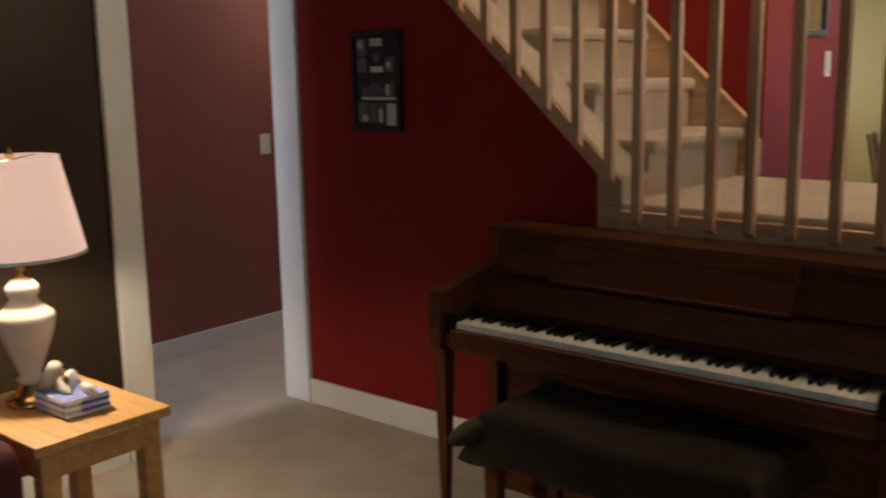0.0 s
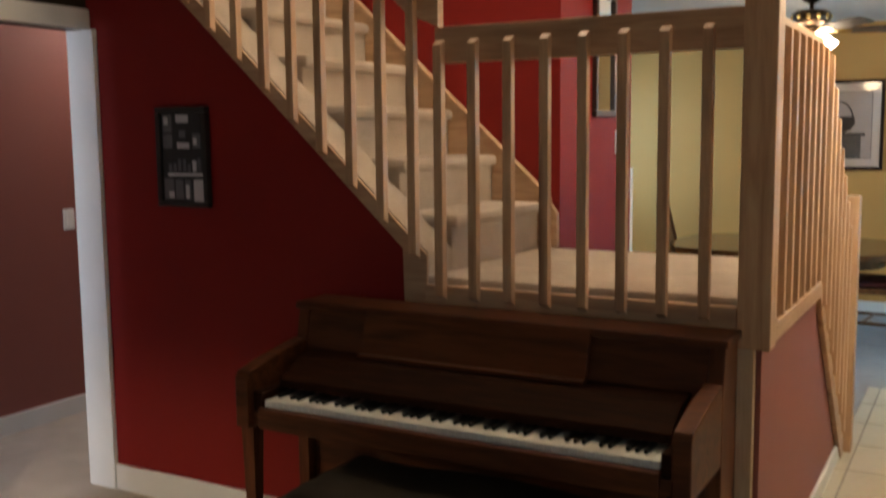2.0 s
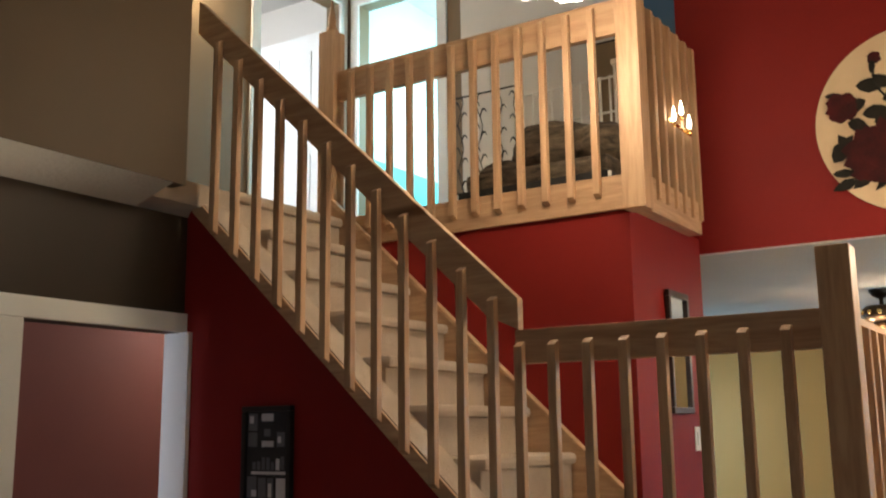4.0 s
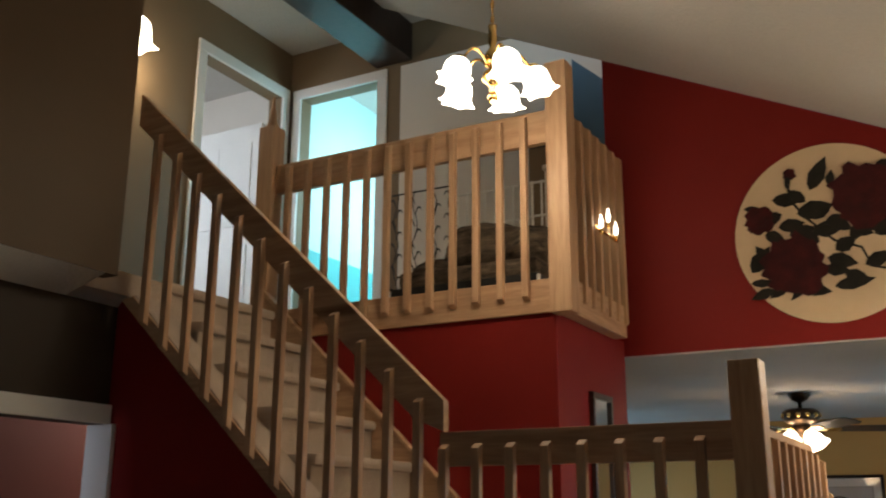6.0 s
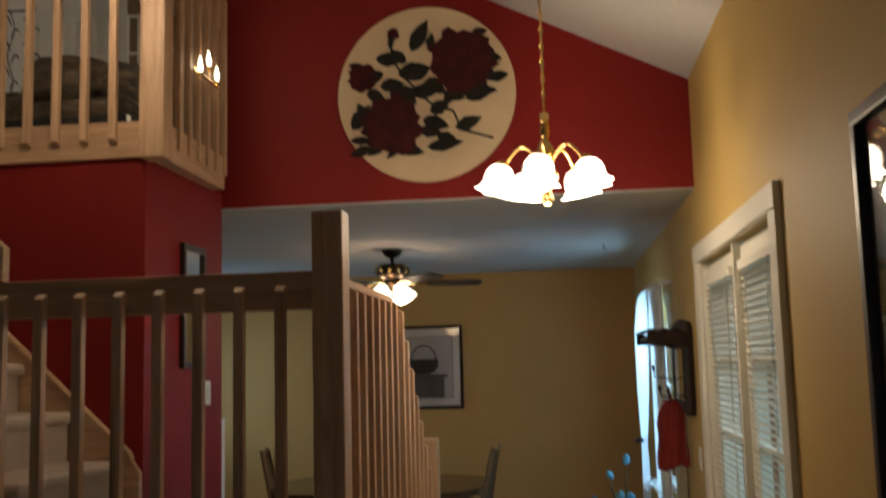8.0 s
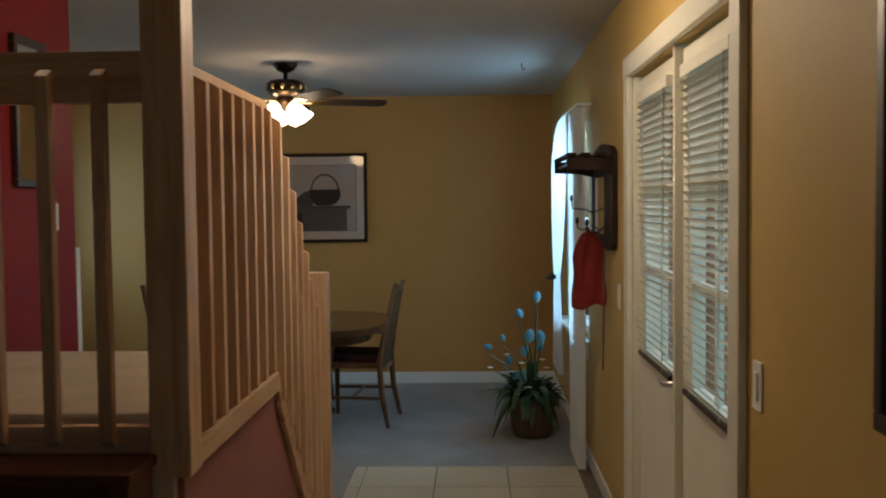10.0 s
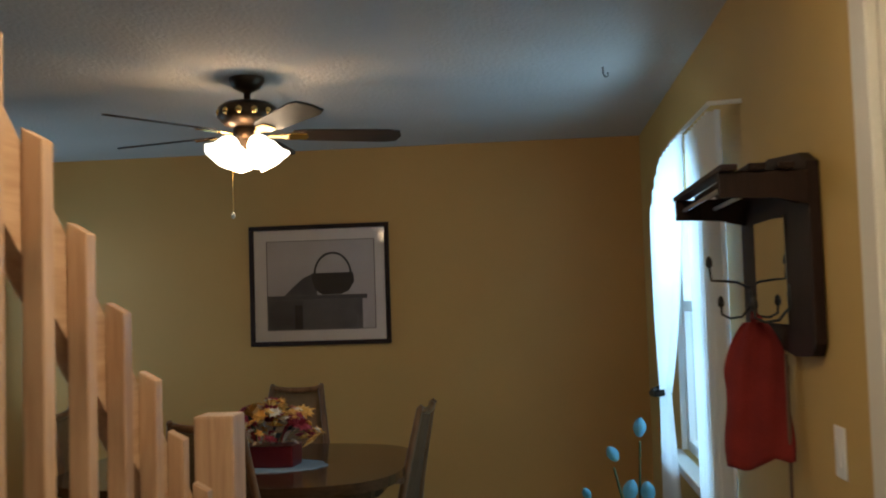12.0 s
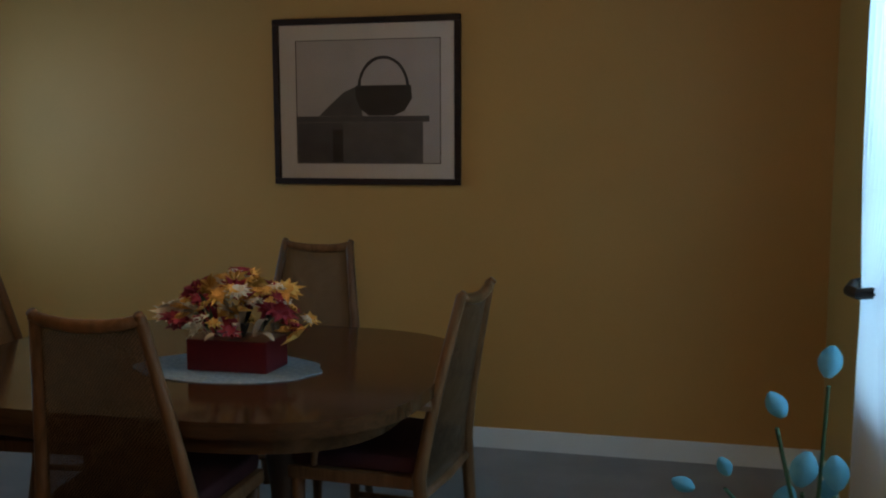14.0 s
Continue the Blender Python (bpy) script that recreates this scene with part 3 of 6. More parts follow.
trim("baseboard_west", box(-0.6, -3.0, 0, -0.585, 3.095, 0.09, 0.003), "white baseboard on the dark brown wall")
trim("baseboard_red", box(-0.538, 4.018, 0, 2.07, 4.034, 0.115, 0.003), "white baseboard on the red wall")
trim("baseboard_side_hall", box(-1.68, 0.6, 0, -1.664, 6.1, 0.10, 0.003), "white baseboard in the side hall")
trim("baseboard_north", box(-0.6, 9.974, 0.006, 3.57, 9.989, 0.10, 0.003), "white baseboard in the dining room")
trim("baseboard_stair_side", box(2.201, 4.08, 0, 2.215, 5.90, 0.085, 0.003), "white baseboard beside the tile hall")
bm = box(3.555, -3.0, 0.008, 3.569, 4.14, 0.09, 0.003)
box(3.555, 6.02, 0.008, 3.569, 9.97, 0.09, 0.003, bm=bm)
trim("baseboard_east", bm, "white baseboard along the entrance wall")
bm = box(-0.599, 3.10, 0, -0.578, 3.225, 2.0, 0.004)
box(-0.70, 4.010, 0, -0.540, 4.0335, 2.0, 0.004, bm=bm)
box(-0.599, 3.07, 2.0, -0.576, 4.033, 2.085, 0.004, bm=bm)
box(-0.70, 3.1905, 0, -0.601, 3.222, 2.0, bm=bm)
trim("door_casing_west", bm, "white casing around the side hall opening")
bm = box(-1.599, 5.42, FLOOR2, -1.58, 5.50, 4.70, 0.003)
box(-1.599, 6.34, FLOOR2, -1.58, 6.42, 4.70, 0.003, bm=bm)
box(-1.599, 5.42, 4.70, -1.578, 6.42, 4.78, 0.003, bm=bm)
trim("door_casing_upper_west", bm, "white casing of the bedroom doorway")
bm = box(-1.56, 6.43, FLOOR2, -1.49, 6.449, 4.70, 0.003)
box(-0.79, 6.43, FLOOR2, -0.71, 6.449, 4.70, 0.003, bm=bm)
box(-1.56, 6.428, 4.70, -0.71, 6.449, 4.775, 0.003, bm=bm)
trim("door_casing_upper_north", bm, "white casing of the bathroom doorway")
trim("corner_board", box(2.075, 4.0, 0, 2.185, 4.034, 0.93, 0.004), "pale pine corner board below the landing", PALEPINE)

# ---- stairs ----
stairs = thing("staircase", (1.1, 4.5, 0), "carpeted staircase with a landing and pine stringers", "stairs", kind="structure")
part("landing", box(0.98, 4.03, 0.935, 2.139, 5.02, 1.05, 0.012), STAIRCARPET, stairs)
RUN, UP = 0.22, 0.2025
for i in range(8):
    x1 = 1.06 - RUN * i
    z1 = 1.05 + UP * (i + 1)
    x0 = x1 - RUN - 0.03 if i < 7 else -0.62
    bm = box(x0, 4.205, z1 - UP - 0.02, x1, 4.985, z1 - 0.045, 0.004)
    box(x0, 4.195, z1 - 0.05, x1 + 0.03, 4.985, z1 - (0 if i < 7 else -0.004), 0.022, bm=bm)
    part("step", bm, STAIRCARPET, stairs)
for i in range(4):
    y0, z1 = 5.02 + 0.24 * i, 0.84 - 0.21 * i
    bm = box(1.151, y0, 0.0, 2.138, y0 + 0.24, z1 - 0.045, 0.004)
    box(1.151, y0, z1 - 0.05, 2.138, y0 + 0.265, z1, 0.022, bm=bm)
    part("step", bm, STAIRCARPET, stairs)


def edge_z(x):
    return 1.147 + (0.965 - x) * 0.92


bm = prism([(0.966, 0.94), (1.06, 0.94), (1.06, edge_z(1.06) + 0.066), (-0.56, edge_z(-0.56) + 0.08), (-0.56, edge_z(-0.56)), (0.966, edge_z(0.966))], 1, 4.02, 4.0345, 0.003)
part("stringer", bm, PINE_X, stairs)
bm = prism([(1.058, 1.0), (1.058, edge_z(1.058) + 0.072), (-0.56, edge_z(-0.56) + 0.088), (-0.56, edge_z(-0.56) - 0.02), (0.966, 1.0)], 1, 4.0965, 4.205)
box(0.966, 4.0355, 0.94, 1.058, 4.0964, 1.14, 0.003, bm=bm)
prism([(1.057, edge_z(1.057) + 0.048), (1.057, edge_z(1.057) + 0.0715), (-0.56, edge_z(-0.56) + 0.0875), (-0.56, edge_z(-0.56) + 0.060)], 1, 4.0352, 4.0964, bm=bm)
part("carpeted_curb", bm, STAIRCARPET, stairs)
bm = prism([(1.15, 1.055), (1.15, 1.20), (1.10, 1.27), (-0.55, 1.27 + 1.65 * 0.92), (-0.55, 0.80 + 1.65 * 0.92), (0.85, 1.052)], 1, 4.986, 5.018, 0.004)
part("skirt_board", bm, PINE_X, stairs)
bm = prism([(1.12, 1.255), (1.105, 1.285), (-0.55, 1.285 + 1.655 * 0.92), (-0.55, 1.25 + 1.655 * 0.92)], 1, 4.975, 5.019, 0.004)
part("skirt_moulding", bm, PINE_X, stairs)
part("landing_fascia", box(1.062, 4.0, 0.905, 2.13, 4.029, 1.025, 0.004), PINE_X, stairs)
bm = prism([(5.10, 0.835), (5.10, 0.91), (5.965, 0.085), (5.965, 0.0), (5.90, 0.0)], 0, 2.201, 2.222, 0.004)
part("lower_stringer", bm, PINE_Y, stairs)


# ---- railings ----
def baluster(length, axis="y"):
    """An upright with ends cut at a slope, standing on its origin."""
    s, d = 0.016, 0.031
    if axis == "y":
        return prism([(0.0, 0.0), (-d, 0.018), (-d, length - 0.018), (0.0, length)], 0, -s, s, 0.003)
    return prism([(0.0, 0.0), (d, 0.018), (d, length - 0.018), (0.0, length)], 1, -s, s, 0.003)


def railing(name, at, label):
    return thing(name, at, label, "railing")


def row(parent, mesh_bm, material, spots):
    """Balusters of one length at the given feet."""
    keep = ORG[parent].copy()
    ORG[parent] = Vector((0, 0, 0))
    first = part("baluster", mesh_bm, material, parent)
    ORG[parent] = keep
    ORG[first] = keep
    first.location = Vector(spots[0]) - keep
    for s in spots[1:]:
        piece("baluster", first, parent, s)


def rail_z(x):
    return 2.02 + (1.112 - x) * 0.932


stair_rail = railing("stair_railing", (0.3, 4.0, 1.9), "knotty pine stair railing with square balusters")
bm = prism([(1.115, 1.905), (1.115, rail_z(1.115)), (-0.56, rail_z(-0.56)), (-0.56, rail_z(-0.56) - 0.165), (0.985, rail_z(1.115) - 0.055)], 1, 4.021, 4.06, 0.004)
part("handrail", bm, PINE_X, stair_rail)
row(stair_rail, baluster(0.92), PINE, [(-0.402 + 0.1292 * i, 4.019, edge_z(-0.402 + 0.1292 * i) + 0.015) for i in range(12)])

land_rail = railing("landing_railing", (1.6, 4.0, 0.95), "knotty pine landing railing with square balusters")
part("handrail", box(1.10, 4.021, 1.785, 2.135, 4.06, 1.905, 0.004), PINE_X, land_rail)
row(land_rail, baluster(0.885), PINE, [(1.137 + 0.1287 * i, 4.0 - 0.001, 0.975) for i in range(8)])
part("newel_post", box(2.135, 3.985, 0.905, 2.232, 4.082, 2.085, 0.005), PINE, land_rail)

side_rail = railing("hall_railing", (2.2, 5.0, 0.95), "pine railing descending beside the tile hall")


def side_top(y):
    return 1.89 if y < 5.04 else 1.89 - (y - 5.04) * 0.94


bm = prism([(4.083, 1.89), (5.04, 1.89), (5.99, side_top(5.99)), (5.99, side_top(5.99) - 0.16), (5.0, 1.775), (4.083, 1.775)], 0, 2.165, 2.203, 0.004)
part("handrail", bm, PINE_Y, side_rail)
part("bottom_rail", prism([(4.083, 0.905), (5.06, 0.905), (5.10, 0.86), (5.10, 0.93), (5.07, 0.965), (4.083, 0.965)], 0, 2.165, 2.222, 0.004), PINE_Y, side_rail)
row(side_rail, baluster(0.90, "x"), PINE, [(2.204, 4.19 + 0.128 * i, 0.966) for i in range(7)])
row(side_rail, baluster(1.0, "x"), PINE, [(2.204, 5.12 + 0.128 * i, side_top(5.12 + 0.128 * i) - 1.0 + 0.03) for i in range(7)])
part("newel_post", box(2.165, 5.99, 0.0, 2.252, 6.077, 1.24, 0.006), PINE, side_rail)

balcony = railing("balcony_railing", (0.3, 5.0, 2.67), "knotty pine balcony railing with a corner post")
part("handrail", box(-0.53, 5.021, 3.36, 1.14, 5.059, 3.53, 0.004), PINE_X, balcony)
part("fascia", box(-0.50, 5.0, 2.52, 1.14, 5.019, 2.68, 0.004), PINE_X, balcony)
row(balcony, baluster(0.92), PINE, [(-0.405 + 0.1292 * i, 4.999, 2.58) for i in range(12)])
part("corner_post", box(1.14, 4.965, 2.51, 1.25, 5.07, 3.75, 0.006), PINE, balcony)
part("newel_post", box(-0.64, 4.985, 2.45, -0.53, 5.085, 3.77, 0.006), PINE, balcony)
bm = lathe([(0.030, 0), (0.034, 0.02), (0.02, 0.05), (0.024, 0.08), (0.012, 0.14), (0.004, 0.20)], (-0.585, 5.035, 3.77), 16)
part("finial", bm, PINE, balcony, smooth=True)
part("side_handrail", box(1.17, 5.071, 3.36, 1.208, 5.80, 3.53, 0.004), PINE_Y, balcony)
part("side_fascia", box(1.152, 5.071, 2.515, 1.225, 5.80, 2.68, 0.004), PINE_Y, balcony)
row(balcony, baluster(0.95, "x"), PINE, [(1.209, 5.19 + 0.118 * i, 2.57) for i in range(6)])

# ---- piano corner ----
piano = thing("upright_piano", (1.37, 3.75, 0), "dark walnut spinet piano standing against the red wall", "piano")
PX0, PX1 = 0.645, 2.142
for sx in (PX0, PX1 - 0.045):
    bm = prism([(3.80, 0.0), (3.98, 0.0), (3.98, 0.938), (3.83, 0.938), (3.80, 0.79)], 0, sx, sx + 0.045, 0.004)
    part("side_panel", bm, WALNUT_Z, piano)
for sx in (PX0, PX1 - 0.052):
    bm = prism([(3.475, 0.60), (3.80, 0.60), (3.80, 0.84), (3.70, 0.825), (3.56, 0.80), (3.49, 0.785), (3.475, 0.76)], 0, sx, sx + 0.052, 0.006)
    part("arm", bm, WALNUT, piano)
# blocks beside the keys, in the walnut darkened for shade
for sx in (PX0 + 0.0525, PX1 - 0.0865):
    part("key_block", box(sx, 3.505, 0.651, sx + 0.034, 3.66, 0.716, 0.003), WALNUT_SHADED, piano)
part("lid", box(PX0 + 0.004, 3.80, 0.940, PX1 + 0.012, 3.982, 0.965, 0.006), WALNUT, piano)
part("upper_panel", prism([(3.80, 0.79), (3.83, 0.79), (3.86, 0.938), (3.835, 0.938)], 0, PX0 + 0.046, PX1 - 0.046, 0.002), WALNUT, piano)
desk = part("music_desk", prism([(3.755, 0.812), (3.775, 0.810), (3.818, 0.955), (3.798, 0.959)], 0, 0.95, 1.75, 0.003), WALNUT, piano)
part("desk_ledge", box(0.95, 3.735, 0.806, 1.75, 3.775, 0.818, 0.003), WALNUT, desk)
part("fallboard", prism([(3.598, 0.710), (3.66, 0.702), (3.715, 0.775), (3.80, 0.79), (3.80, 0.808), (3.70, 0.797), (3.60, 0.738)], 0, PX0 + 0.087, PX1 - 0.087, 0.003), WALNUT_SHADED, piano)
part("key_bed", box(PX0 + 0.005, 3.50, 0.605, PX1 - 0.005, 3.80, 0.650, 0.004), WALNUT, piano)
part("key_slip", box(PX0 + 0.086, 3.484, 0.60, PX1 - 0.086, 3.508, 0.668, 0.004), WALNUT, piano)
part("lower_panel", box(PX0 + 0.046, 3.84, 0.09, PX1 - 0.046, 3.862, 0.603, 0.003), WALNUT, piano)
part("bottom_board", box(PX0 + 0.046, 3.80, 0.0, PX1 - 0.046, 3.9, 0.088, 0.003), WALNUT, piano)
for sx in (PX0 + 0.035, PX1 - 0.045):
    bm = bmesh.new()
    bmesh.ops.create_cone(bm, cap_ends=True, segments=4, radius1=0.018, radius2=0.036, depth=0.56, matrix=Matrix.Translation((sx, 3.515, 0.318)) @ Matrix.Rotation(radians(45), 4, "Z"))
    leg = part("leg", bm, WALNUT_Z, piano)
    part("brass_ferrule", lathe([(0.020, 0), (0.021, 0.012), (0.016, 0.038)], (sx, 3.515, 0.0), 12), BRASS, leg)
KW = (PX1 - PX0 - 0.185) / 52
kx = PX0 + 0.0925
base = ORG[piano].copy()
ORG[piano] = Vector((0, 0, 0))
k0 = part("white_key", box(0.0006, 0, 0, KW - 0.0006, 0.145, 0.022, 0.0015), IVORY, piano)
b0 = part("black_key", box(-0.0055, 0, 0, 0.0055, 0.095, 0.014, 0.002), EBONY, piano)
ORG[piano] = base
for i in range(52):
    at = Vector((kx + KW * i, 3.512, 0.668))
    if i == 0:
        k0.location = at - base
    else:
        piece("white_key", k0, piano, at)
done = False
for i in range(51):
    if (i % 7) in (1, 4):
        continue
    at = Vector((kx + KW * (i + 1), 3.555, 0.6895))
    if not done:
        b0.location = at - base
        done = True
    else:
        piece("black_key", b0, piano, at)
for i in (-1, 0, 1):
    part("pedal", box(1.36 + 0.07 * i, 3.74, 0.03, 1.39 + 0.07 * i, 3.84, 0.042, 0.004), BRASS, piano)

bench = thing("piano_bench", (1.4, 3.42, 0), "dark wooden piano bench with a draped olive cloth", "bench")
for lx in (1.07, 1.82):
    for ly in (3.27, 3.60):
        bm = bmesh.new()
        bmesh.ops.create_cone(bm, cap_ends=True, segments=4, radius1=0.022, radius2=0.036, depth=0.44, matrix=Matrix.Translation((lx, ly, 0.22)) @ Matrix.Rotation(radians(45), 4, "Z"))
        part("leg", bm, WALNUT_Z, bench)
part("apron", box(1.06, 3.26, 0.36, 1.83, 3.61, 0.45, 0.004), WALNUT, bench)


def draped(x0, x1, y0, y1, z, hang, seed):
    """A cloth over a bench: a soft top and wavy sides."""
    rng = random.Random(seed)
    bm = bmesh.new()
    nx, ny = 36, 26
    grid = {}
    ex, ey = hang[0], hang[1]
    for i in range(nx + 1):
        for j in range(ny + 1):
            u = x0 - ex + (x1 - x0 + 2 * ex) * i / nx
            v = y0 - ey + (y1 - y0 + 2 * ey) * j / ny
            dx = max(x0 - u, 0, u - x1)
            dy = max(y0 - v, 0, v - y1)
            d = max(dx, dy)
            cx, cy = min(max(u, x0), x1), min(max(v, y0), y1)
            fold = 0.02 * math.sin(u * 23 + seed) * min(1, d * 8) + 0.018 * math.sin(v * 21) * min(1, d * 8)
            px = cx + (0.03 + fold) * (-1 if u < x0 else 1 if u > x1 else 0) * min(1, d * 9)
            py = cy + (0.03 + fold) * (-1 if v < y0 else 1 if v > y1 else 0) * min(1, d * 9)
            pz = z - d * 0.97 + 0.008 * math.sin(u * 9 + v * 7) + rng.uniform(-0.002, 0.002)
            grid[i, j] = bm.verts.new((px, py, max(pz, 0.06)))
    for i in range(nx):
        for j in range(ny):
            bm.faces.new((grid[i, j], grid[i + 1, j], grid[i + 1, j + 1], grid[i, j + 1]))
    bmesh.ops.solidify(bm, geom=list(bm.faces), thickness=0.012)
    return bm


part("padded_seat", box(1.04, 3.24, 0.452, 1.85, 3.63, 0.502, 0.02), BENCHCLOTH, bench)
part("draped_cloth", draped(1.035, 1.855, 3.235, 3.635, 0.518, (0.11, 0.13), 2), BENCHCLOTH, bench, smooth=True)
bm = bmesh.new()
bmesh.ops.create_uvsphere(bm, u_segments=20, v_segments=12, radius=1.0, matrix=Matrix.Translation((1.0, 3.27, 0.455)) @ Matrix.Rotation(radians(-32), 4, "Y") @ Matrix.Diagonal((0.085, 0.10, 0.036, 1)))
part("cloth_corner", bm, BENCHCLOTH, bench, smooth=True)


def picture_frame(name, corner, w, h, depth, rail, axis, label, frame_mat=None):
    """A frame with four mitred rails and a backing; axis 'y' hangs on a wall facing -y, 'x+' facing +x, 'x-' facing -x."""
    x, y, z = corner
    t = thing(name, corner, label, "picture")

    def rect(a0, b0, a1, b1, d0, d1, bev=0.0):
        if axis == "y":
            return box(x + a0, y - d1, z + b0, x + a1, y - d0, z + b1, bev)
        if axis == "x+":
            return box(x + d0, y + a0, z + b0, x + d1, y + a1, z + b1, bev)
        return box(x - d1, y + a0, z + b0, x - d0, y + a1, z + b1, bev)
    fm = frame_mat or FRAMEDARK
    for a0, b0, a1, b1 in ((0, 0, w, rail), (0, h - rail, w, h), (0, rail + 0.0005, rail, h - rail - 0.0005), (w - rail, rail + 0.0005, w, h - rail - 0.0005)):
        part("frame_rail", rect(a0, b0, a1, b1, 0.002, depth, 0.004), fm, t)
    return t, rect


collage, rect = picture_frame("collage_frame", (-0.20, 4.034, 1.265), 0.27, 0.40, 0.03, 0.022, "y", "black collage frame of small grey pictures on the red wall", BLACKIRON)
part("backing", rect(0.02, 0.02, 0.25, 0.38, 0.004, 0.014), PRINTBLACK, collage)
rng = random.Random(4)
for a, b, w, h, m in ((0.103, 0.338, 0.064, 0.031, PRINTGREY), (0.118, 0.277, 0.034, 0.030, PRINTDARK), (0.106, 0.234, 0.064, 0.024, PRINTGREY), (0.030, 0.300, 0.050, 0.070, PRINTDARK), (0.030, 0.235, 0.050, 0.058, PRINTDARK), (0.190, 0.300, 0.046, 0.072, PRINTBLACK), (0.190, 0.235, 0.040, 0.058, PRINTDARK), (0.052, 0.124, 0.190, 0.012, PRINTGREY), (0.030, 0.030, 0.050, 0.085, PRINTDARK), (0.090, 0.030, 0.042, 0.080, PRINTDARK), (0.142, 0.030, 0.030, 0.080, PRINTDARK), (0.188, 0.022, 0.052, 0.088, PRINTGREY)):
    part("small_print", rect(a, b, a + w, b + h, 0.0145, 0.017 + rng.uniform(0, 0.002)), m, collage)
for k in range(7):
    part("small_print", rect(0.056 + 0.026 * k, 0.142, 0.074 + 0.026 * k, 0.168 + 0.03 * rng.random(), 0.0145, 0.017 + 0.0003 * k), rng.choice((PRINTDARK, PRINTDARK, PRINTGREY)), collage)
for a, b, w, h in ((0.056, 0.036, 0.028, 0.026), (0.148, 0.034, 0.018, 0.055), (0.200, 0.060, 0.030, 0.040), (0.040, 0.330, 0.022, 0.030), (0.196, 0.250, 0.018, 0.026)):
    part("small_print", rect(a, b, a + w, b + h, 0.0195, 0.0205), PRINTGREY, collage)


def switch_plate(at, axis):
    x, y, z = at
    t = thing("light_switch", at, "white plastic light switch plate on the wall", "switch")
    if axis == "x+":
        part("plate", box(x, y - 0.036, z - 0.058, x + 0.006, y + 0.036, z + 0.058, 0.002), PLASTIC, t)
        part("rocker", box(x + 0.0062, y - 0.016, z - 0.033, x + 0.011, y + 0.016, z + 0.033, 0.002), PLASTIC, t)
    else:
        part("plate", box(x - 0.006, y - 0.036, z - 0.058, x, y + 0.036, z + 0.058, 0.002), PLASTIC, t)
        part("rocker", box(x - 0.011, y - 0.016, z - 0.033, x - 0.0062, y + 0.016, z + 0.033, 0.002), PLASTIC, t)


switch_plate((-1.68, 4.785, 1.10), "x+")
switch_plate((1.15, 5.76, 1.50), "x+")
switch_plate((3.57, 4.07, 1.10), "x-")
switch_plate((3.57, 6.255, 1.10), "x-")

# unseen fixture, added to carry the side hall's extra lamp
hall_lamp = thing("hall_ceiling_lamp", (-1.16, 5.3, 2.53), "round frosted ceiling lamp added out of view in the side hall", "lamp")
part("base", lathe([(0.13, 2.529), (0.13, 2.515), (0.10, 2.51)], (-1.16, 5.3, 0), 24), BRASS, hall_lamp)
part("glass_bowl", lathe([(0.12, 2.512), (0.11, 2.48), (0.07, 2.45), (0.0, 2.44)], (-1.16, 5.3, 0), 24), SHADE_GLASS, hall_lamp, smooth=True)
pic, rect = picture_frame("small_picture", (1.15, 5.40, 1.62), 0.28, 0.58, 0.025, 0.03, "x+", "narrow dark-framed mirror on the red wall end", DARKWOOD)
part("mirror_glass", rect(0.03, 0.03, 0.25, 0.55, 0.006, 0.012), MIRROR, pic)

# ---- lamp table beside the sofa ----
table = thing("side_table", (0.05, 2.48, 0), "honey oak side table beside the sofa", "table")
part("tabletop", box(-0.20, 2.27, 0.52, 0.315, 2.69, 0.55, 0.005), OAK, table)
part("apron", box(-0.175, 2.295, 0.44, 0.29, 2.665, 0.519, 0.003), OAK, table)
for lx in (-0.17, 0.235):
    for ly in (2.295, 2.61):
        part("leg", box(lx, ly, 0, lx + 0.055, ly + 0.055, 0.439, 0.004), OAK, table)

lamp = thing("table_lamp", (-0.05, 2.46, 0.55), "cream ceramic urn table lamp with a lit cream shade", "lamp")
o = (-0.05, 2.46, 0.55)
part("base", lathe([(0.0, 0), (0.075, 0), (0.078, 0.012), (0.06, 0.022), (0.045, 0.04), (0.034, 0.06)], o, 24), BRASS, lamp, smooth=True)
part("urn", lathe([(0.03, 0.06), (0.042, 0.075), (0.03, 0.09), (0.05, 0.14), (0.075, 0.21), (0.086, 0.255), (0.082, 0.275), (0.05, 0.30), (0.038, 0.32), (0.046, 0.335), (0.046, 0.355), (0.03, 0.375), (0.012, 0.38)], o, 32), CERAMIC, lamp, smooth=True)
part("neck", lathe([(0.012, 0.38), (0.02, 0.39), (0.012, 0.40), (0.03, 0.41), (0.012, 0.43), (0.01, 0.47)], o, 16), BRASS, lamp, smooth=True)
bm = lathe([(0.19, 0.45), (0.132, 0.735)], o, 48)
bmesh.ops.solidify(bm, geom=list(bm.faces), thickness=0.003)
shade = part("shade", bm, LAMP_SHADE, lamp, "lit cream fabric shade", smooth=True)
part("shade_trim", lathe([(0.1895, 0.448), (0.1915, 0.448), (0.190, 0.458), (0.188, 0.458)], o, 48), CERAMIC, shade)
part("finial", lathe([(0.004, 0.72), (0.012, 0.735), (0.010, 0.75), (0.002, 0.762)], o, 12), BRASS, lamp, smooth=True)
for k in range(3):
    a = 2 * math.pi * k / 3
    part("shade_spoke", tube([(o[0], o[1], o[2] + 0.725), (o[0] + 0.13 * math.cos(a), o[1] + 0.13 * math.sin(a), o[2] + 0.73)], 0.0018, 6), BRASS, lamp)

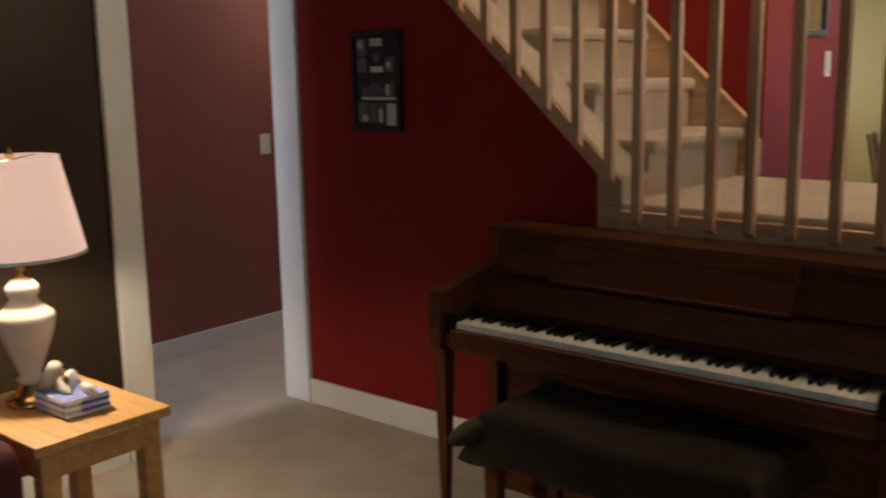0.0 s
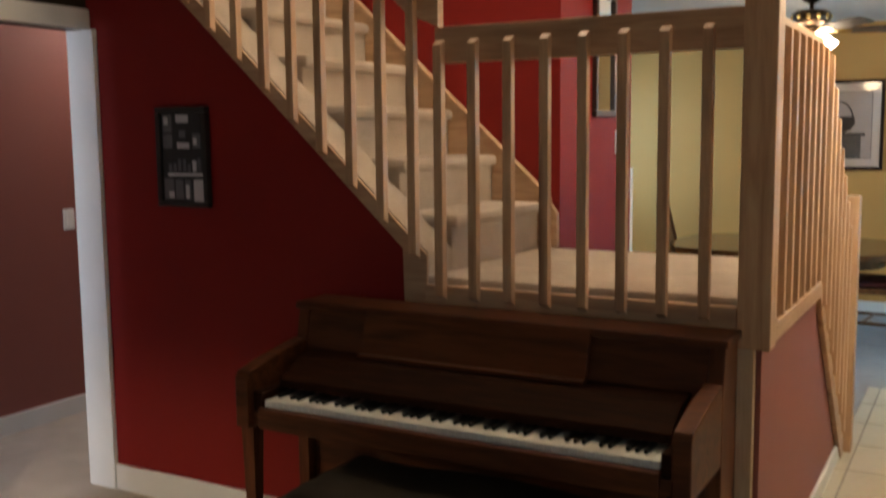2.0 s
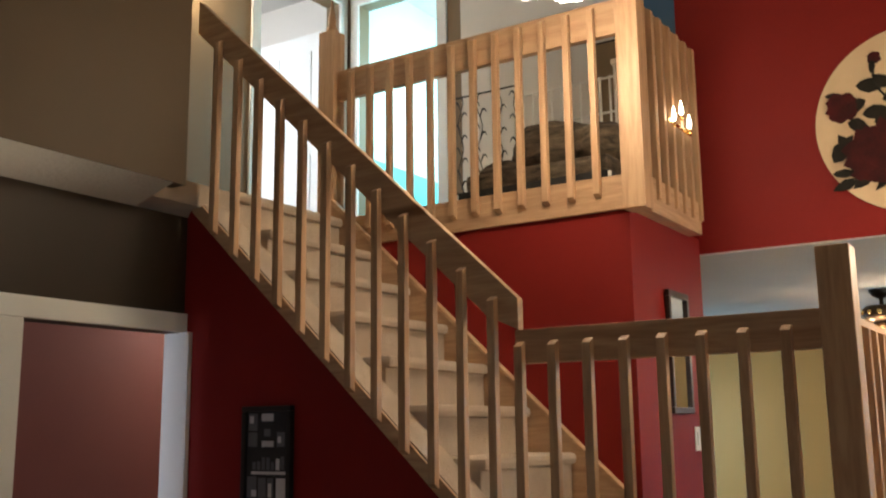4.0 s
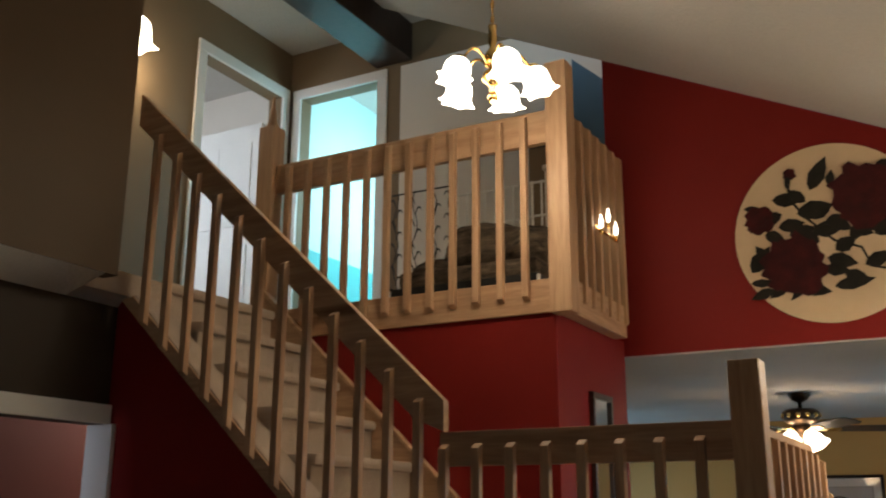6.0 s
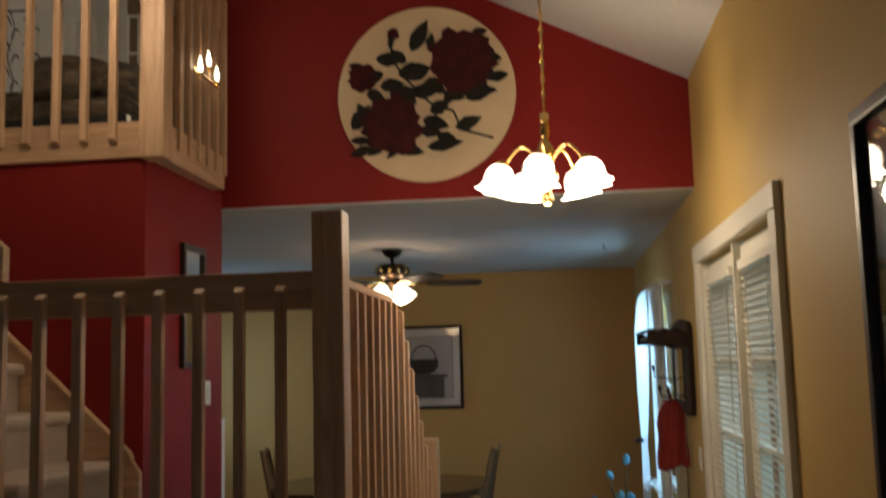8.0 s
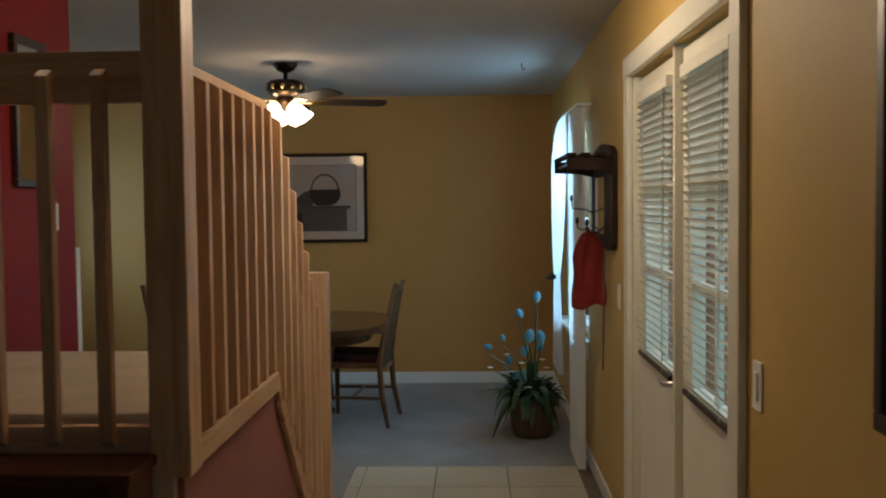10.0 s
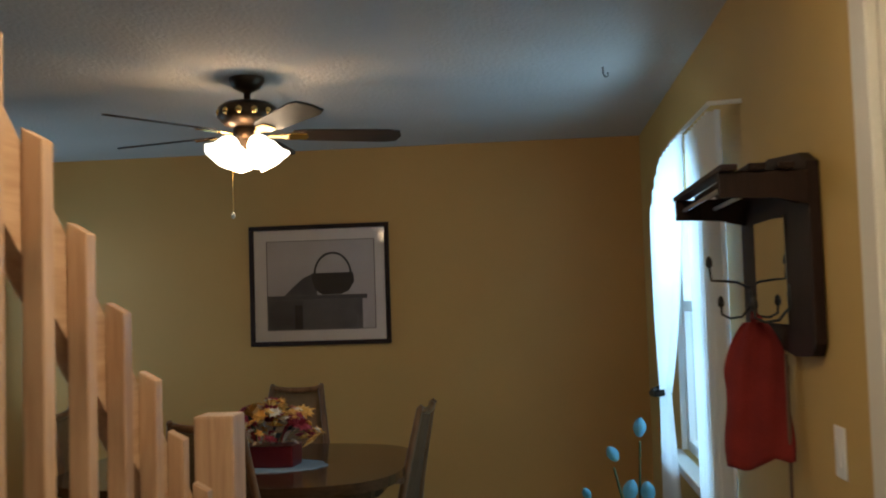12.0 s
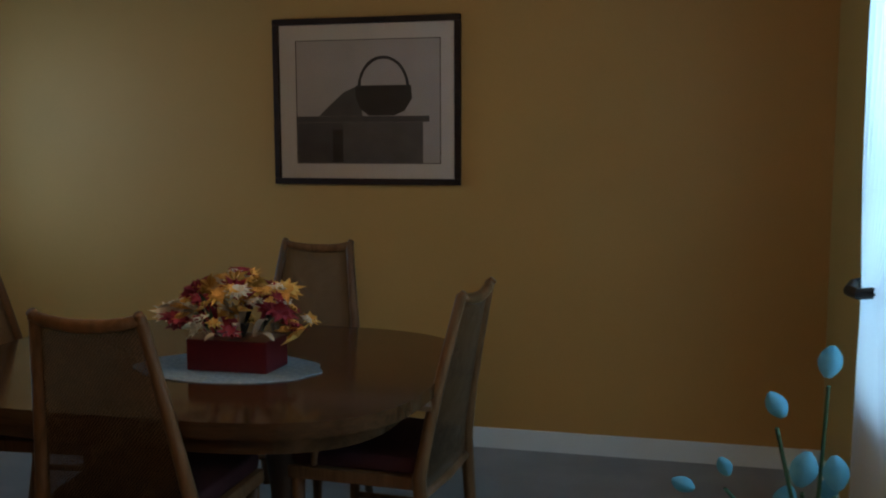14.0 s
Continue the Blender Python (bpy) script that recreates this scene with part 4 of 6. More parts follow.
basket = thing("gingham_basket", (0.10, 2.50, 0.55), "blue gingham lined basket heaped with small things", "basket")
o = (0.10, 2.50, 0.55)
bm = prism([(0.01, 2.43), (0.19, 2.43), (0.20, 2.57), (0.0, 2.57)], 2, 0.551, 0.608, 0.012)
part("basket_body", bm, GINGHAM, basket)
rng = random.Random(11)
for k in range(12):
    bm = bmesh.new()
    bmesh.ops.create_icosphere(bm, subdivisions=2, radius=1.0, matrix=Matrix.Translation((0.10 + rng.uniform(-0.075, 0.075), 2.50 + rng.uniform(-0.045, 0.045), 0.612 + rng.uniform(0, 0.02))) @ Euler((rng.random() * 3, rng.random() * 3, 0)).to_matrix().to_4x4() @ Matrix.Diagonal((0.034, 0.014, 0.018, 1)))
    part("packet", bm, rng.choice((CERAMIC, MATBOARD, POT, OAK)), basket, smooth=True)
bm = bmesh.new()
bmesh.ops.create_cone(bm, cap_ends=True, segments=16, radius1=0.028, radius2=0.020, depth=0.14, matrix=Matrix.Translation((0.035, 2.47, 0.63)) @ Matrix.Rotation(radians(40), 4, "Y"))
part("rolled_napkin", bm, CERAMIC, basket, smooth=True)

sofa = thing("sofa", (-0.1, 1.2, 0), "maroon fabric sofa with rounded arms", "sofa")
part("seat_base", box(-0.50, 0.2, 0.08, 0.36, 2.02, 0.40, 0.03), SOFA, sofa)
part("arm", box(-0.52, 1.98, 0.06, 0.38, 2.22, 0.60, 0.07), SOFA, sofa, smooth=True)
part("arm", box(-0.52, 0.0, 0.06, 0.38, 0.24, 0.60, 0.07), SOFA, sofa, smooth=True)
part("backrest", box(-0.55, 0.0, 0.08, -0.28, 2.22, 0.86, 0.06), SOFA, sofa, smooth=True)
for k in range(2):
    part("seat_cushion", box(-0.28, 0.26 + 0.86 * k, 0.41, 0.37, 1.10 + 0.86 * k, 0.54, 0.04), SOFA, sofa, smooth=True)
part("throw_cushion", box(-0.26, 1.62, 0.545, -0.12, 1.95, 0.82, 0.05), GREYCLOTH, sofa, "grey throw cushion", smooth=True)


# ---- lights of the high room ----
def tulip(m):
    """A ruffled bell of glass that opens along its own -z."""
    prof = [(0.018, 0.0), (0.040, -0.010), (0.056, -0.030), (0.061, -0.055), (0.058, -0.078), (0.064, -0.098), (0.076, -0.110)]

    def ruffle(i, a):
        k = max(0, i - 3) / 3
        return 1 + 0.17 * k * math.cos(6 * a) + 0.05 * k * math.cos(12 * a)
    return lathe(prof, seg=42, m=m, ruffle=ruffle)


def chandelier(label):
    t = thing("chandelier", (0, 0, 0), label, "chandelier", "brass chandeliers")
    part("stem", lathe([(0.006, 0.385), (0.022, 0.38), (0.018, 0.34), (0.022, 0.30), (0.014, 0.27), (0.034, 0.24), (0.042, 0.215), (0.030, 0.19), (0.018, 0.165), (0.046, 0.14), (0.050, 0.11), (0.022, 0.085), (0.012, 0.07), (0.018, 0.055), (0.004, 0.035)], (0, 0, 0), 24), BRASS, t, smooth=True)
    for k in range(5):
        a = 2 * math.pi * k / 5 + 0.80
        c, s = math.cos(a), math.sin(a)
        pts = []
        for i in range(13):
            u = i / 12
            r = 0.03 + 0.145 * u
            z = 0.185 + 0.065 * math.sin(math.pi * min(u * 1.05, 1.0)) - 0.02 * u
            pts.append((r * c, r * s, z))
        arm = part("arm", tube(pts, 0.0065, 8), BRASS, t, smooth=True)
        m = Matrix.Translation((0.18 * c, 0.18 * s, 0.165)) @ Matrix.Rotation(a, 4, "Z") @ Matrix.Rotation(radians(-14), 4, "Y") @ Matrix.Diagonal((1.0, 1.0, 1.05, 1))
        part("socket_cup", lathe([(0.008, 0.02), (0.024, 0.012), (0.026, -0.004), (0.012, -0.012)], seg=16, m=m), BRASS, arm, smooth=True)
        bm = tulip(m)
        part("glass_shade", bm, SHADE_GLASS, arm, "lit ruffled frosted glass shade", smooth=True)
    part("bottom_ball", lathe([(0.004, 0.052), (0.020, 0.045), (0.027, 0.025), (0.020, 0.005), (0.004, -0.004)], (0, 0, 0), 16), BRASS, t, smooth=True)
    return t


CH = chandelier("polished brass chandelier with five lit ruffled glass shades")
CH.matrix_basis = pose(2.85, 5.06, 2.245)
ch2 = copy_thing(CH, pose(1.19, 4.30, 3.27, 0, 0, -20) @ Matrix.Scale(0.93, 4))


def hanging(top_z, low_z, x, y, lean):
    t = thing("chandelier_chain", (x, y, top_z), "brass chain and canopy hanging from the sloping ceiling", "chain", "chandelier chains")
    m = Matrix.Translation((x, y, top_z)) @ Matrix.Rotation(radians(lean), 4, "Y")
    part("canopy", lathe([(0.066, 0.0), (0.066, -0.008), (0.05, -0.02), (0.02, -0.03), (0.006, -0.045)], seg=28, m=m), BRASS, t, smooth=True)
    part("rod", tube([(x, y, top_z - 0.03), (x, y, low_z)], 0.0045, 8), BRASS, t)
    n = int((top_z - low_z) / 0.035)
    bm = bmesh.new()
    for i in range(n):
        z = top_z - 0.05 - 0.035 * i
        if z - 0.02 < low_z:
            break
        d = (0.008, 0) if i % 2 else (0, 0.008)
        tube([(x + d[0] * math.cos(q), y + d[1] * math.cos(q), z + 0.02 * math.sin(q)) for q in [2 * math.pi * k / 10 for k in range(11)]], 0.0022, 5, bm=bm)
    tagged(part("chain_links", bm, BRASS, t), kind="stuff")


hanging(roof_z(2.86), 2.63, 2.85, 5.06, 26)
hanging(roof_z(1.20), 3.62, 1.19, 4.30, 26)

wall_lamp = thing("wall_lamp", (-1.6, 4.74, 4.5), "lit frosted glass wall lamp in the upper hall", "lamp")
part("bracket", tube([(-1.6, 4.74, 4.57), (-1.52, 4.80, 4.62), (-1.47, 4.80, 4.60), (-1.46, 4.80, 4.57)], 0.008, 8), BRASS, wall_lamp)
part("wall_plate", lathe([(0.045, 0.0), (0.045, 0.008), (0.02, 0.02)], seg=20, m=Matrix.Translation((-1.6, 4.74, 4.57)) @ Matrix.Rotation(radians(90), 4, "Y")), BRASS, wall_lamp)
part("glass_shade", tulip(Matrix.Translation((-1.46, 4.74, 4.58)) @ Matrix.Diagonal((1.6, 1.6, 1.7, 1))), SHADE_GLASS, wall_lamp, "lit ruffled glass shade", smooth=True)

# glints at the side railing, imitated by three added glowing bulbs
glints = thing("railing_lights", (1.262, 5.46, 2.95), "three small glowing bulbs standing in for glints at the balcony railing", "lights")
part("clip_bar", box(1.249, 5.30, 2.985, 1.257, 5.62, 3.0, 0.002), BRASS, glints)
for k, (dy, dz) in enumerate(((-0.11, -0.02), (0.0, 0.04), (0.11, 0.0))):
    cup = part("cup", lathe([(0.004, 0.0), (0.010, 0.004), (0.010, 0.025), (0.004, 0.028)], (1.266, 5.46 + dy, 2.985 + dz), 12), BRASS, glints, smooth=True)
    part("candle_bulb", lathe([(0.004, 0.028), (0.009, 0.036), (0.011, 0.055), (0.006, 0.08), (0.002, 0.10)], (1.266, 5.46 + dy, 2.985 + dz), 14), GLINT, cup, "glowing bulb standing in for a glint", smooth=True)

# ---- the loft behind the balcony ----
daybed = thing("wire_daybed", (0.45, 5.55, FLOOR2), "pale painted wire daybed frame behind the balcony", "bed")
part("base_frame", box(0.16, 5.16, 2.72, 1.0, 6.1, 2.76, 0.006), BLACKIRON, daybed)
part("mattress", box(0.18, 5.2, 2.765, 0.98, 6.08, 2.86, 0.03), STUFFED, daybed)
for z in (3.26, 3.46):
    part("cross_wire", tube([(0.16, 5.80, z), (1.0, 5.80, z)], 0.007, 8), BEDIRON, daybed)
for i in range(15):
    x = 0.16 + 0.84 * i / 14
    part("upright_wire", tube([(x, 5.80, 2.755), (x, 5.80, 3.47)], 0.007 if i % 3 else 0.010, 6), BEDIRON, daybed)
for x in (0.16, 1.0):
    for y in (5.17, 6.08):
        part("leg", tube([(x, y, FLOOR2), (x, y, 2.75)], 0.011, 8), BEDIRON, daybed)


def lump(name, at, size, mat, label, cat, seed, rough=0.16):
    bm = bmesh.new()
    bmesh.ops.create_icosphere(bm, subdivisions=4, radius=1.0)
    for v in bm.verts:
        d = noise.noise(v.co * 1.7 + Vector((seed, 0, 0))) * rough + noise.noise(v.co * 4.0 + Vector((0, seed, 0))) * rough * 0.5
        v.co = v.co * (1 + d)
    bmesh.ops.transform(bm, matrix=Matrix.Translation(at) @ Matrix.Diagonal((*size, 1)), verts=bm.verts)
    return solid(name, bm, mat, label, cat, smooth=True)


lump("plush_cushion", (0.60, 5.48, 2.975), (0.27, 0.24, 0.155), STUFFED, "striped grey plush cushion heaped on the daybed", "cushion", 3.1)
lump("plush_cushion", (0.87, 5.44, 2.955), (0.15, 0.20, 0.12), STUFFED, "mottled grey plush cushion on the daybed", "cushion", 7.7)
lump("plush_cushion", (0.33, 5.44, 2.89), (0.17, 0.18, 0.06), STUFFED, "flat grey plush cushion on the daybed", "cushion", 12.3)
lump("plush_toy", (0.92, 5.75, 3.60), (0.075, 0.06, 0.10), PETALCREAM, "cream plush toy resting above the daybed", "toy", 15.3)
shelf = thing("tall_cabinet", (0.62, 6.35, FLOOR2), "tall dark wooden cabinet against the loft wall", "cabinet")
part("body", box(0.50, 6.22, FLOOR2 + 0.02, 0.72, 6.449, 3.86, 0.005), DARKWOOD, shelf)
part("cabinet_door", box(0.51, 6.205, FLOOR2 + 0.05, 0.71, 6.219, 3.84, 0.003), TAN, shelf)
shelf_top = thing("ledge", (0.93, 5.75, 3.3), "narrow painted ledge holding a plush toy", "shelf")
part("board", box(0.83, 5.65, 3.47, 1.05, 5.85, 3.50, 0.004), OFFWHITE, shelf_top)
for xx in (0.84, 1.03):
    part("upright", box(xx, 5.66, FLOOR2, xx + 0.012, 5.84, 3.469), OFFWHITE, shelf_top)
scroll = thing("iron_leaf_screen", (0.0, 5.62, FLOOR2), "dark iron leaf scroll screen standing on the loft floor", "screen")
rng = random.Random(5)
for cx in (-0.10, 0.03, 0.16, 0.27):
    part("stem", tube([(cx + 0.018 * math.sin(k * 0.9 + cx * 30), 5.62, FLOOR2 + 0.80 * k / 20) for k in range(21)], 0.003, 6), BLACKIRON, scroll)
    for k in range(9):
        z, side = 2.84 + 0.068 * k, 1 if k % 2 else -1
        bm = bmesh.new()
        tube([(cx + side * 0.045 * u, 5.62, z + 0.05 * math.sin(u * 2.6)) for u in (0, 0.25, 0.5, 0.75, 1.0)], [0.0025, 0.004, 0.007, 0.005, 0.002], 6, bm=bm)
        part("iron_leaf", bm, BLACKIRON, scroll)
for z in (2.72, 3.46):
    part("cross_bar", tube([(-0.13, 5.62, z), (0.29, 5.62, z)], 0.005, 6), BLACKIRON, scroll)
door = thing("bedroom_door", (-1.7, 5.52, FLOOR2), "white panelled bedroom door standing open", "door")
part("leaf", box(-2.46, 6.28, FLOOR2 + 0.01, -1.73, 6.318, 4.50, 0.003), WHITE, door)
for z0, z1 in ((2.85, 3.55), (3.70, 4.36)):
    for x0 in (-2.38, -2.06):
        part("panel", box(x0, 6.272, z0, x0 + 0.25, 6.2795, z1, 0.003), WHITE, door)

# ---- rose disc on the red gable ----
disc = thing("rose_wall_hanging", (2.245, 5.96, 3.0), "round cream wool wall hanging with dark red roses", "wall hanging")
CX, CZ, CR = 2.245, 2.998, 0.463
bm = prism(disc_outline(CX, CZ, CR, 72), 1, 5.955, 5.968, 0.004)
part("cream_ground", bm, CREAMCLOTH, disc)


def rose(x, z, r, seed):
    rng = random.Random(seed)
    for k, f in enumerate((1.0, 0.74, 0.48, 0.24)):
        o = disc_outline(x + rng.uniform(-0.02, 0.02) * r * 4, z + rng.uniform(-0.02, 0.02) * r * 4, r * f, 30, 0.17, seed + k)
        part("rose_layer", prism(o, 1, 5.9405 - 0.002 * k, 5.9546 - 0.0001 * k), ROSERED, disc)


LEAVES = []


def leaf(x, z, length, ang, w=0.34):
    lift = 0.0002 * len(LEAVES)
    LEAVES.append(ang)
    a = radians(ang)
    d, nrm = Vector((math.cos(a), math.sin(a))), Vector((-math.sin(a), math.cos(a)))
    o = []
    for i in range(8):
        u = i / 7
        q = Vector((x, z)) + d * length * u + nrm * length * w * math.sin(math.pi * u ** 0.8) * (0.5 + 0.06 * (i % 2))
        o.append((q.x, q.y))
    for i in range(6, 0, -1):
        u = i / 7
        q = Vector((x, z)) + d * length * u - nrm * length * w * math.sin(math.pi * u ** 0.8) * (0.5 + 0.06 * (i % 2))
        o.append((q.x, q.y))
    part("leaf", prism(o, 1, 5.9480 - lift, 5.9547), LEAFDARK, disc)


def stem(pts):
    part("stalk", tube([(x, 5.953, z) for x, z in pts], 0.006, 6), LEAFDARK, disc)


rose(CX + 0.195, CZ + 0.165, 0.170, 21)
rose(CX - 0.165, CZ - 0.145, 0.155, 31)
rose(CX - 0.330, CZ + 0.105, 0.075, 41)
for q in ((-0.074, 0.228, 0.19, 61, 0.40), (-0.26, 0.20, 0.15, -7, 0.45), (-0.145, 0.11, 0.18, 8, 0.5), (-0.24, 0.05, 0.13, 5, 0.5), (-0.08, 0.012, 0.15, 0, 0.5), (0.17, 0.012, 0.20, -5, 0.36), (0.205, -0.04, 0.16, 18, 0.4), (0.10, 0.0, 0.11, -20, 0.5), (0.02, -0.10, 0.115, 27, 0.6),
          (-0.02, -0.136, 0.145, -18, 0.5), (0.148, -0.19, 0.145, 20, 0.45), (0.0, -0.284, 0.19, 7, 0.32), (0.05, -0.222, 0.12, -20, 0.5), (-0.39, -0.17, 0.16, 52, 0.5), (-0.40, -0.228, 0.13, -3, 0.3), (-0.22, -0.25, 0.11, 215, 0.45), (-0.13, -0.26, 0.11, 222, 0.32), (-0.15, -0.275, 0.14, -14, 0.42),
          (-0.31, 0.02, 0.10, -20, 0.6), (0.31, 0.18, 0.09, -12, 0.5), (0.30, 0.10, 0.09, -35, 0.6), (-0.405, 0.172, 0.09, -6, 0.32), (0.24, 0.30, 0.09, 10, 0.5), (0.02, 0.24, 0.08, 75, 0.5), (-0.08, 0.08, 0.12, 28, 0.5), (-0.19, -0.0, 0.13, 14, 0.5), (0.0, 0.06, 0.13, -30, 0.45), (-0.04, -0.19, 0.12, -10, 0.5), (-0.31, -0.12, 0.10, 120, 0.5), (0.16, 0.04, 0.12, -40, 0.45)):
    leaf(CX + q[0], CZ + q[1], q[2], q[3], q[4])
for q in ((-0.05, -0.05, 0.12, 150, 0.55), (0.07, 0.07, 0.10, 200, 0.5), (-0.22, 0.12, 0.12, 200, 0.5), (0.10, -0.06, 0.11, 60, 0.5), (-0.29, -0.27, 0.12, 200, 0.4), (-0.10, 0.17, 0.11, 140, 0.5), (0.33, 0.06, 0.10, 10, 0.5), (-0.36, 0.03, 0.09, 60, 0.5)):
    leaf(CX + q[0], CZ + q[1], q[2], q[3], q[4])
rose(CX - 0.163, CZ + 0.325, 0.030, 51)
leaf(CX - 0.185, CZ + 0.250, 0.09, 78, 0.3)
stem([(CX - 0.17, CZ + 0.30), (CX - 0.18, CZ + 0.20), (CX - 0.10, CZ + 0.08), (CX + 0.02, CZ - 0.05)])
stem([(CX + 0.02, CZ - 0.05), (CX + 0.14, CZ - 0.10), (CX + 0.18, CZ - 0.20), (CX + 0.34, CZ - 0.25)])

# ---- entrance doors with blinds ----
def entrance_door(y0, y1, handle_y, name, label):
    t = thing(name, (3.60, (y0 + y1) / 2, 0), label, "door")
    g0, g1, gz0, gz1 = y0 + 0.13, y1 - 0.13, 0.93, 1.94
    part("lower_leaf", box(3.60, y0, 0.012, 3.645, y1, gz0, 0.003), DOORWHITE, t)
    part("top_rail", box(3.60, y0, gz1, 3.645, y1, 2.045, 0.003), DOORWHITE, t)
    part("stile", box(3.60, y0, gz0 + 0.001, 3.645, g0, gz1 - 0.001, 0.003), DOORWHITE, t)
    part("stile", box(3.60, g1, gz0 + 0.001, 3.645, y1, gz1 - 0.001, 0.003), DOORWHITE, t)
    pane = part("pane", sheet(((3.624, g0, gz0), (3.624, g1, gz0), (3.624, g1, gz1), (3.624, g0, gz1))), CLEAR, t)
    pane.visible_shadow = False
    for k in (1, 2):
        z = gz0 + (gz1 - gz0) * k / 3
        part("muntin", box(3.612, g0, z - 0.011, 3.636, g1, z + 0.011), DOORWHITE, t)
    part("muntin", box(3.613, (g0 + g1) / 2 - 0.011, gz0, 3.635, (g0 + g1) / 2 + 0.011, gz1), DOORWHITE, t)
    if handle_y:
        part("rosette", lathe([(0.027, 0), (0.027, 0.006), (0.012, 0.012), (0.010, 0.045)], seg=20, m=Matrix.Translation((3.60, handle_y, 0.90)) @ Matrix.Rotation(radians(-90), 4, "Y")), STEEL, t, smooth=True)
        part("lever", tube([(3.556, handle_y, 0.90), (3.552, handle_y + 0.03, 0.902), (3.554, handle_y + 0.11, 0.897)], [0.010, 0.009, 0.007], 10), STEEL, t, smooth=True)
        part("deadbolt", lathe([(0.026, 0), (0.026, 0.008), (0.02, 0.016), (0.002, 0.017)], seg=20, m=Matrix.Translation((3.60, handle_y, 1.02 - 0.24)) @ Matrix.Rotation(radians(-90), 4, "Y")), STEEL, t, smooth=True)
    return g0, g1


g = entrance_door(5.075, 5.885, 5.15, "entrance_door", "cream entrance door with a glazed upper half and lever handle")
g2 = entrance_door(4.265, 5.045, None, "entrance_door", "cream fixed entrance door with a glazed upper half")


def blind(y0, y1, z0, z1):
    t = thing("window_blind", (3.585, (y0 + y1) / 2, z1), "cream slatted blind hung on the door glass", "blind", "door blinds")
    part("head_rail", box(3.565, y0 - 0.01, z1 - 0.01, 3.598, y1 + 0.01, z1 + 0.03, 0.003), DOORWHITE, t)
    part("bottom_rail", box(3.572, y0 - 0.005, z0 - 0.015, 3.596, y1 + 0.005, z0 + 0.003, 0.003), DARKWOOD, t)
    n = int((z1 - z0) / 0.0275)
    org = ORG[t].copy()
    ORG[t] = Vector((0, 0, 0))
    half = (y1 - y0) / 2
    bm = bmesh.new()
    prof = [(-0.0195, -0.0025), (-0.007, 0.0015), (0.007, 0.0015), (0.0195, -0.0025)]
    rows = [[bm.verts.new((px, yy, pz)) for px, pz in prof] for yy in (-half, 0, half)]
    for a, b in zip(rows, rows[1:]):
        for k in range(3):
            bm.faces.new((a[k], a[k + 1], b[k + 1], b[k]))
    first = part("slat", bm, SLAT, t)
    ORG[t] = org
    for k in range(n):
        at = Vector((3.580, (y0 + y1) / 2, z0 + 0.012 + (z1 - z0 - 0.02) * k / n))
        if k == 0:
            first.location, first.rotation_euler = at - org, (0, radians(36), 0)
        else:
            piece("slat", first, t, at, (0, 36 + 4 * math.sin(k * 1.7), 0.5 * math.sin(k * 2.3)))
    for yy in (y0 + 0.10, y1 - 0.10):
        part("cord", tube([(3.570, yy, z0), (3.570, yy, z1)], 0.0013, 5), CERAMIC, t)
    part("wand", tube([(3.565, y0 + 0.04, z1), (3.562, y0 + 0.04, z1 - 0.6)], 0.003, 6), CLEAR, t)


blind(g[0] - 0.045, g[1] + 0.01, 0.925, 1.945)
blind(g2[0] - 0.045, g2[1] + 0.01, 0.925, 1.945)
bm = box(3.545, 5.89, 0, 3.569, 5.985, 2.06, 0.004)
box(3.545, 4.165, 0, 3.569, 4.262, 2.06, 0.004, bm=bm)
box(3.543, 4.16, 2.06, 3.569, 5.99, 2.145, 0.004, bm=bm)
box(3.571, 5.046, 0, 3.65, 5.074, 2.06, 0.003, bm=bm)
box(3.571, 5.886, 0, 3.688, 5.919, 2.059, 0.002, bm=bm)
box(3.571, 4.241, 0, 3.688, 4.264, 2.059, 0.002, bm=bm)
trim("door_casing_east", bm, "cream casing around the entrance doors", DOORWHITE)

# ---- dining window and curtains ----
win = thing("window_1", (3.6, 8.1, 0.72), "white framed dining window with two sashes", "window", kind="structure")
for y0, z0, y1, z1 in ((7.45, 0.72, 7.50, 2.10), (8.70, 0.72, 8.75, 2.10), (7.501, 0.72, 8.699, 0.77), (7.501, 2.05, 8.699, 2.10), (7.501, 1.38, 8.699, 1.43)):
    part("window_frame", box(3.60, y0, z0, 3.66, y1, z1, 0.004), WHITE, win)
for z0, z1 in ((0.771, 1.379), (1.431, 2.049)):
    p = part("pane", sheet(((3.63, 7.501, z0), (3.63, 8.699, z0), (3.63, 8.699, z1), (3.63, 7.501, z1))), THINGLASS, win)
    p.visible_shadow = False
for y0, x0, x1 in ((7.4515, 3.571, 3.599), (8.7405, 3.571, 3.599), (8.7405, 3.661, 3.689)):
    part("jamb_lining", box(x0, y0, 0.722, x1, y0 + 0.008, 2.098), WHITE, win)
part("window_sill", box(3.50, 7.42, 0.69, 3.60, 8.78, 0.719, 0.006), WHITE, win)
part("apron", box(3.553, 7.45, 0.61, 3.569, 8.75, 0.689, 0.003), WHITE, win)


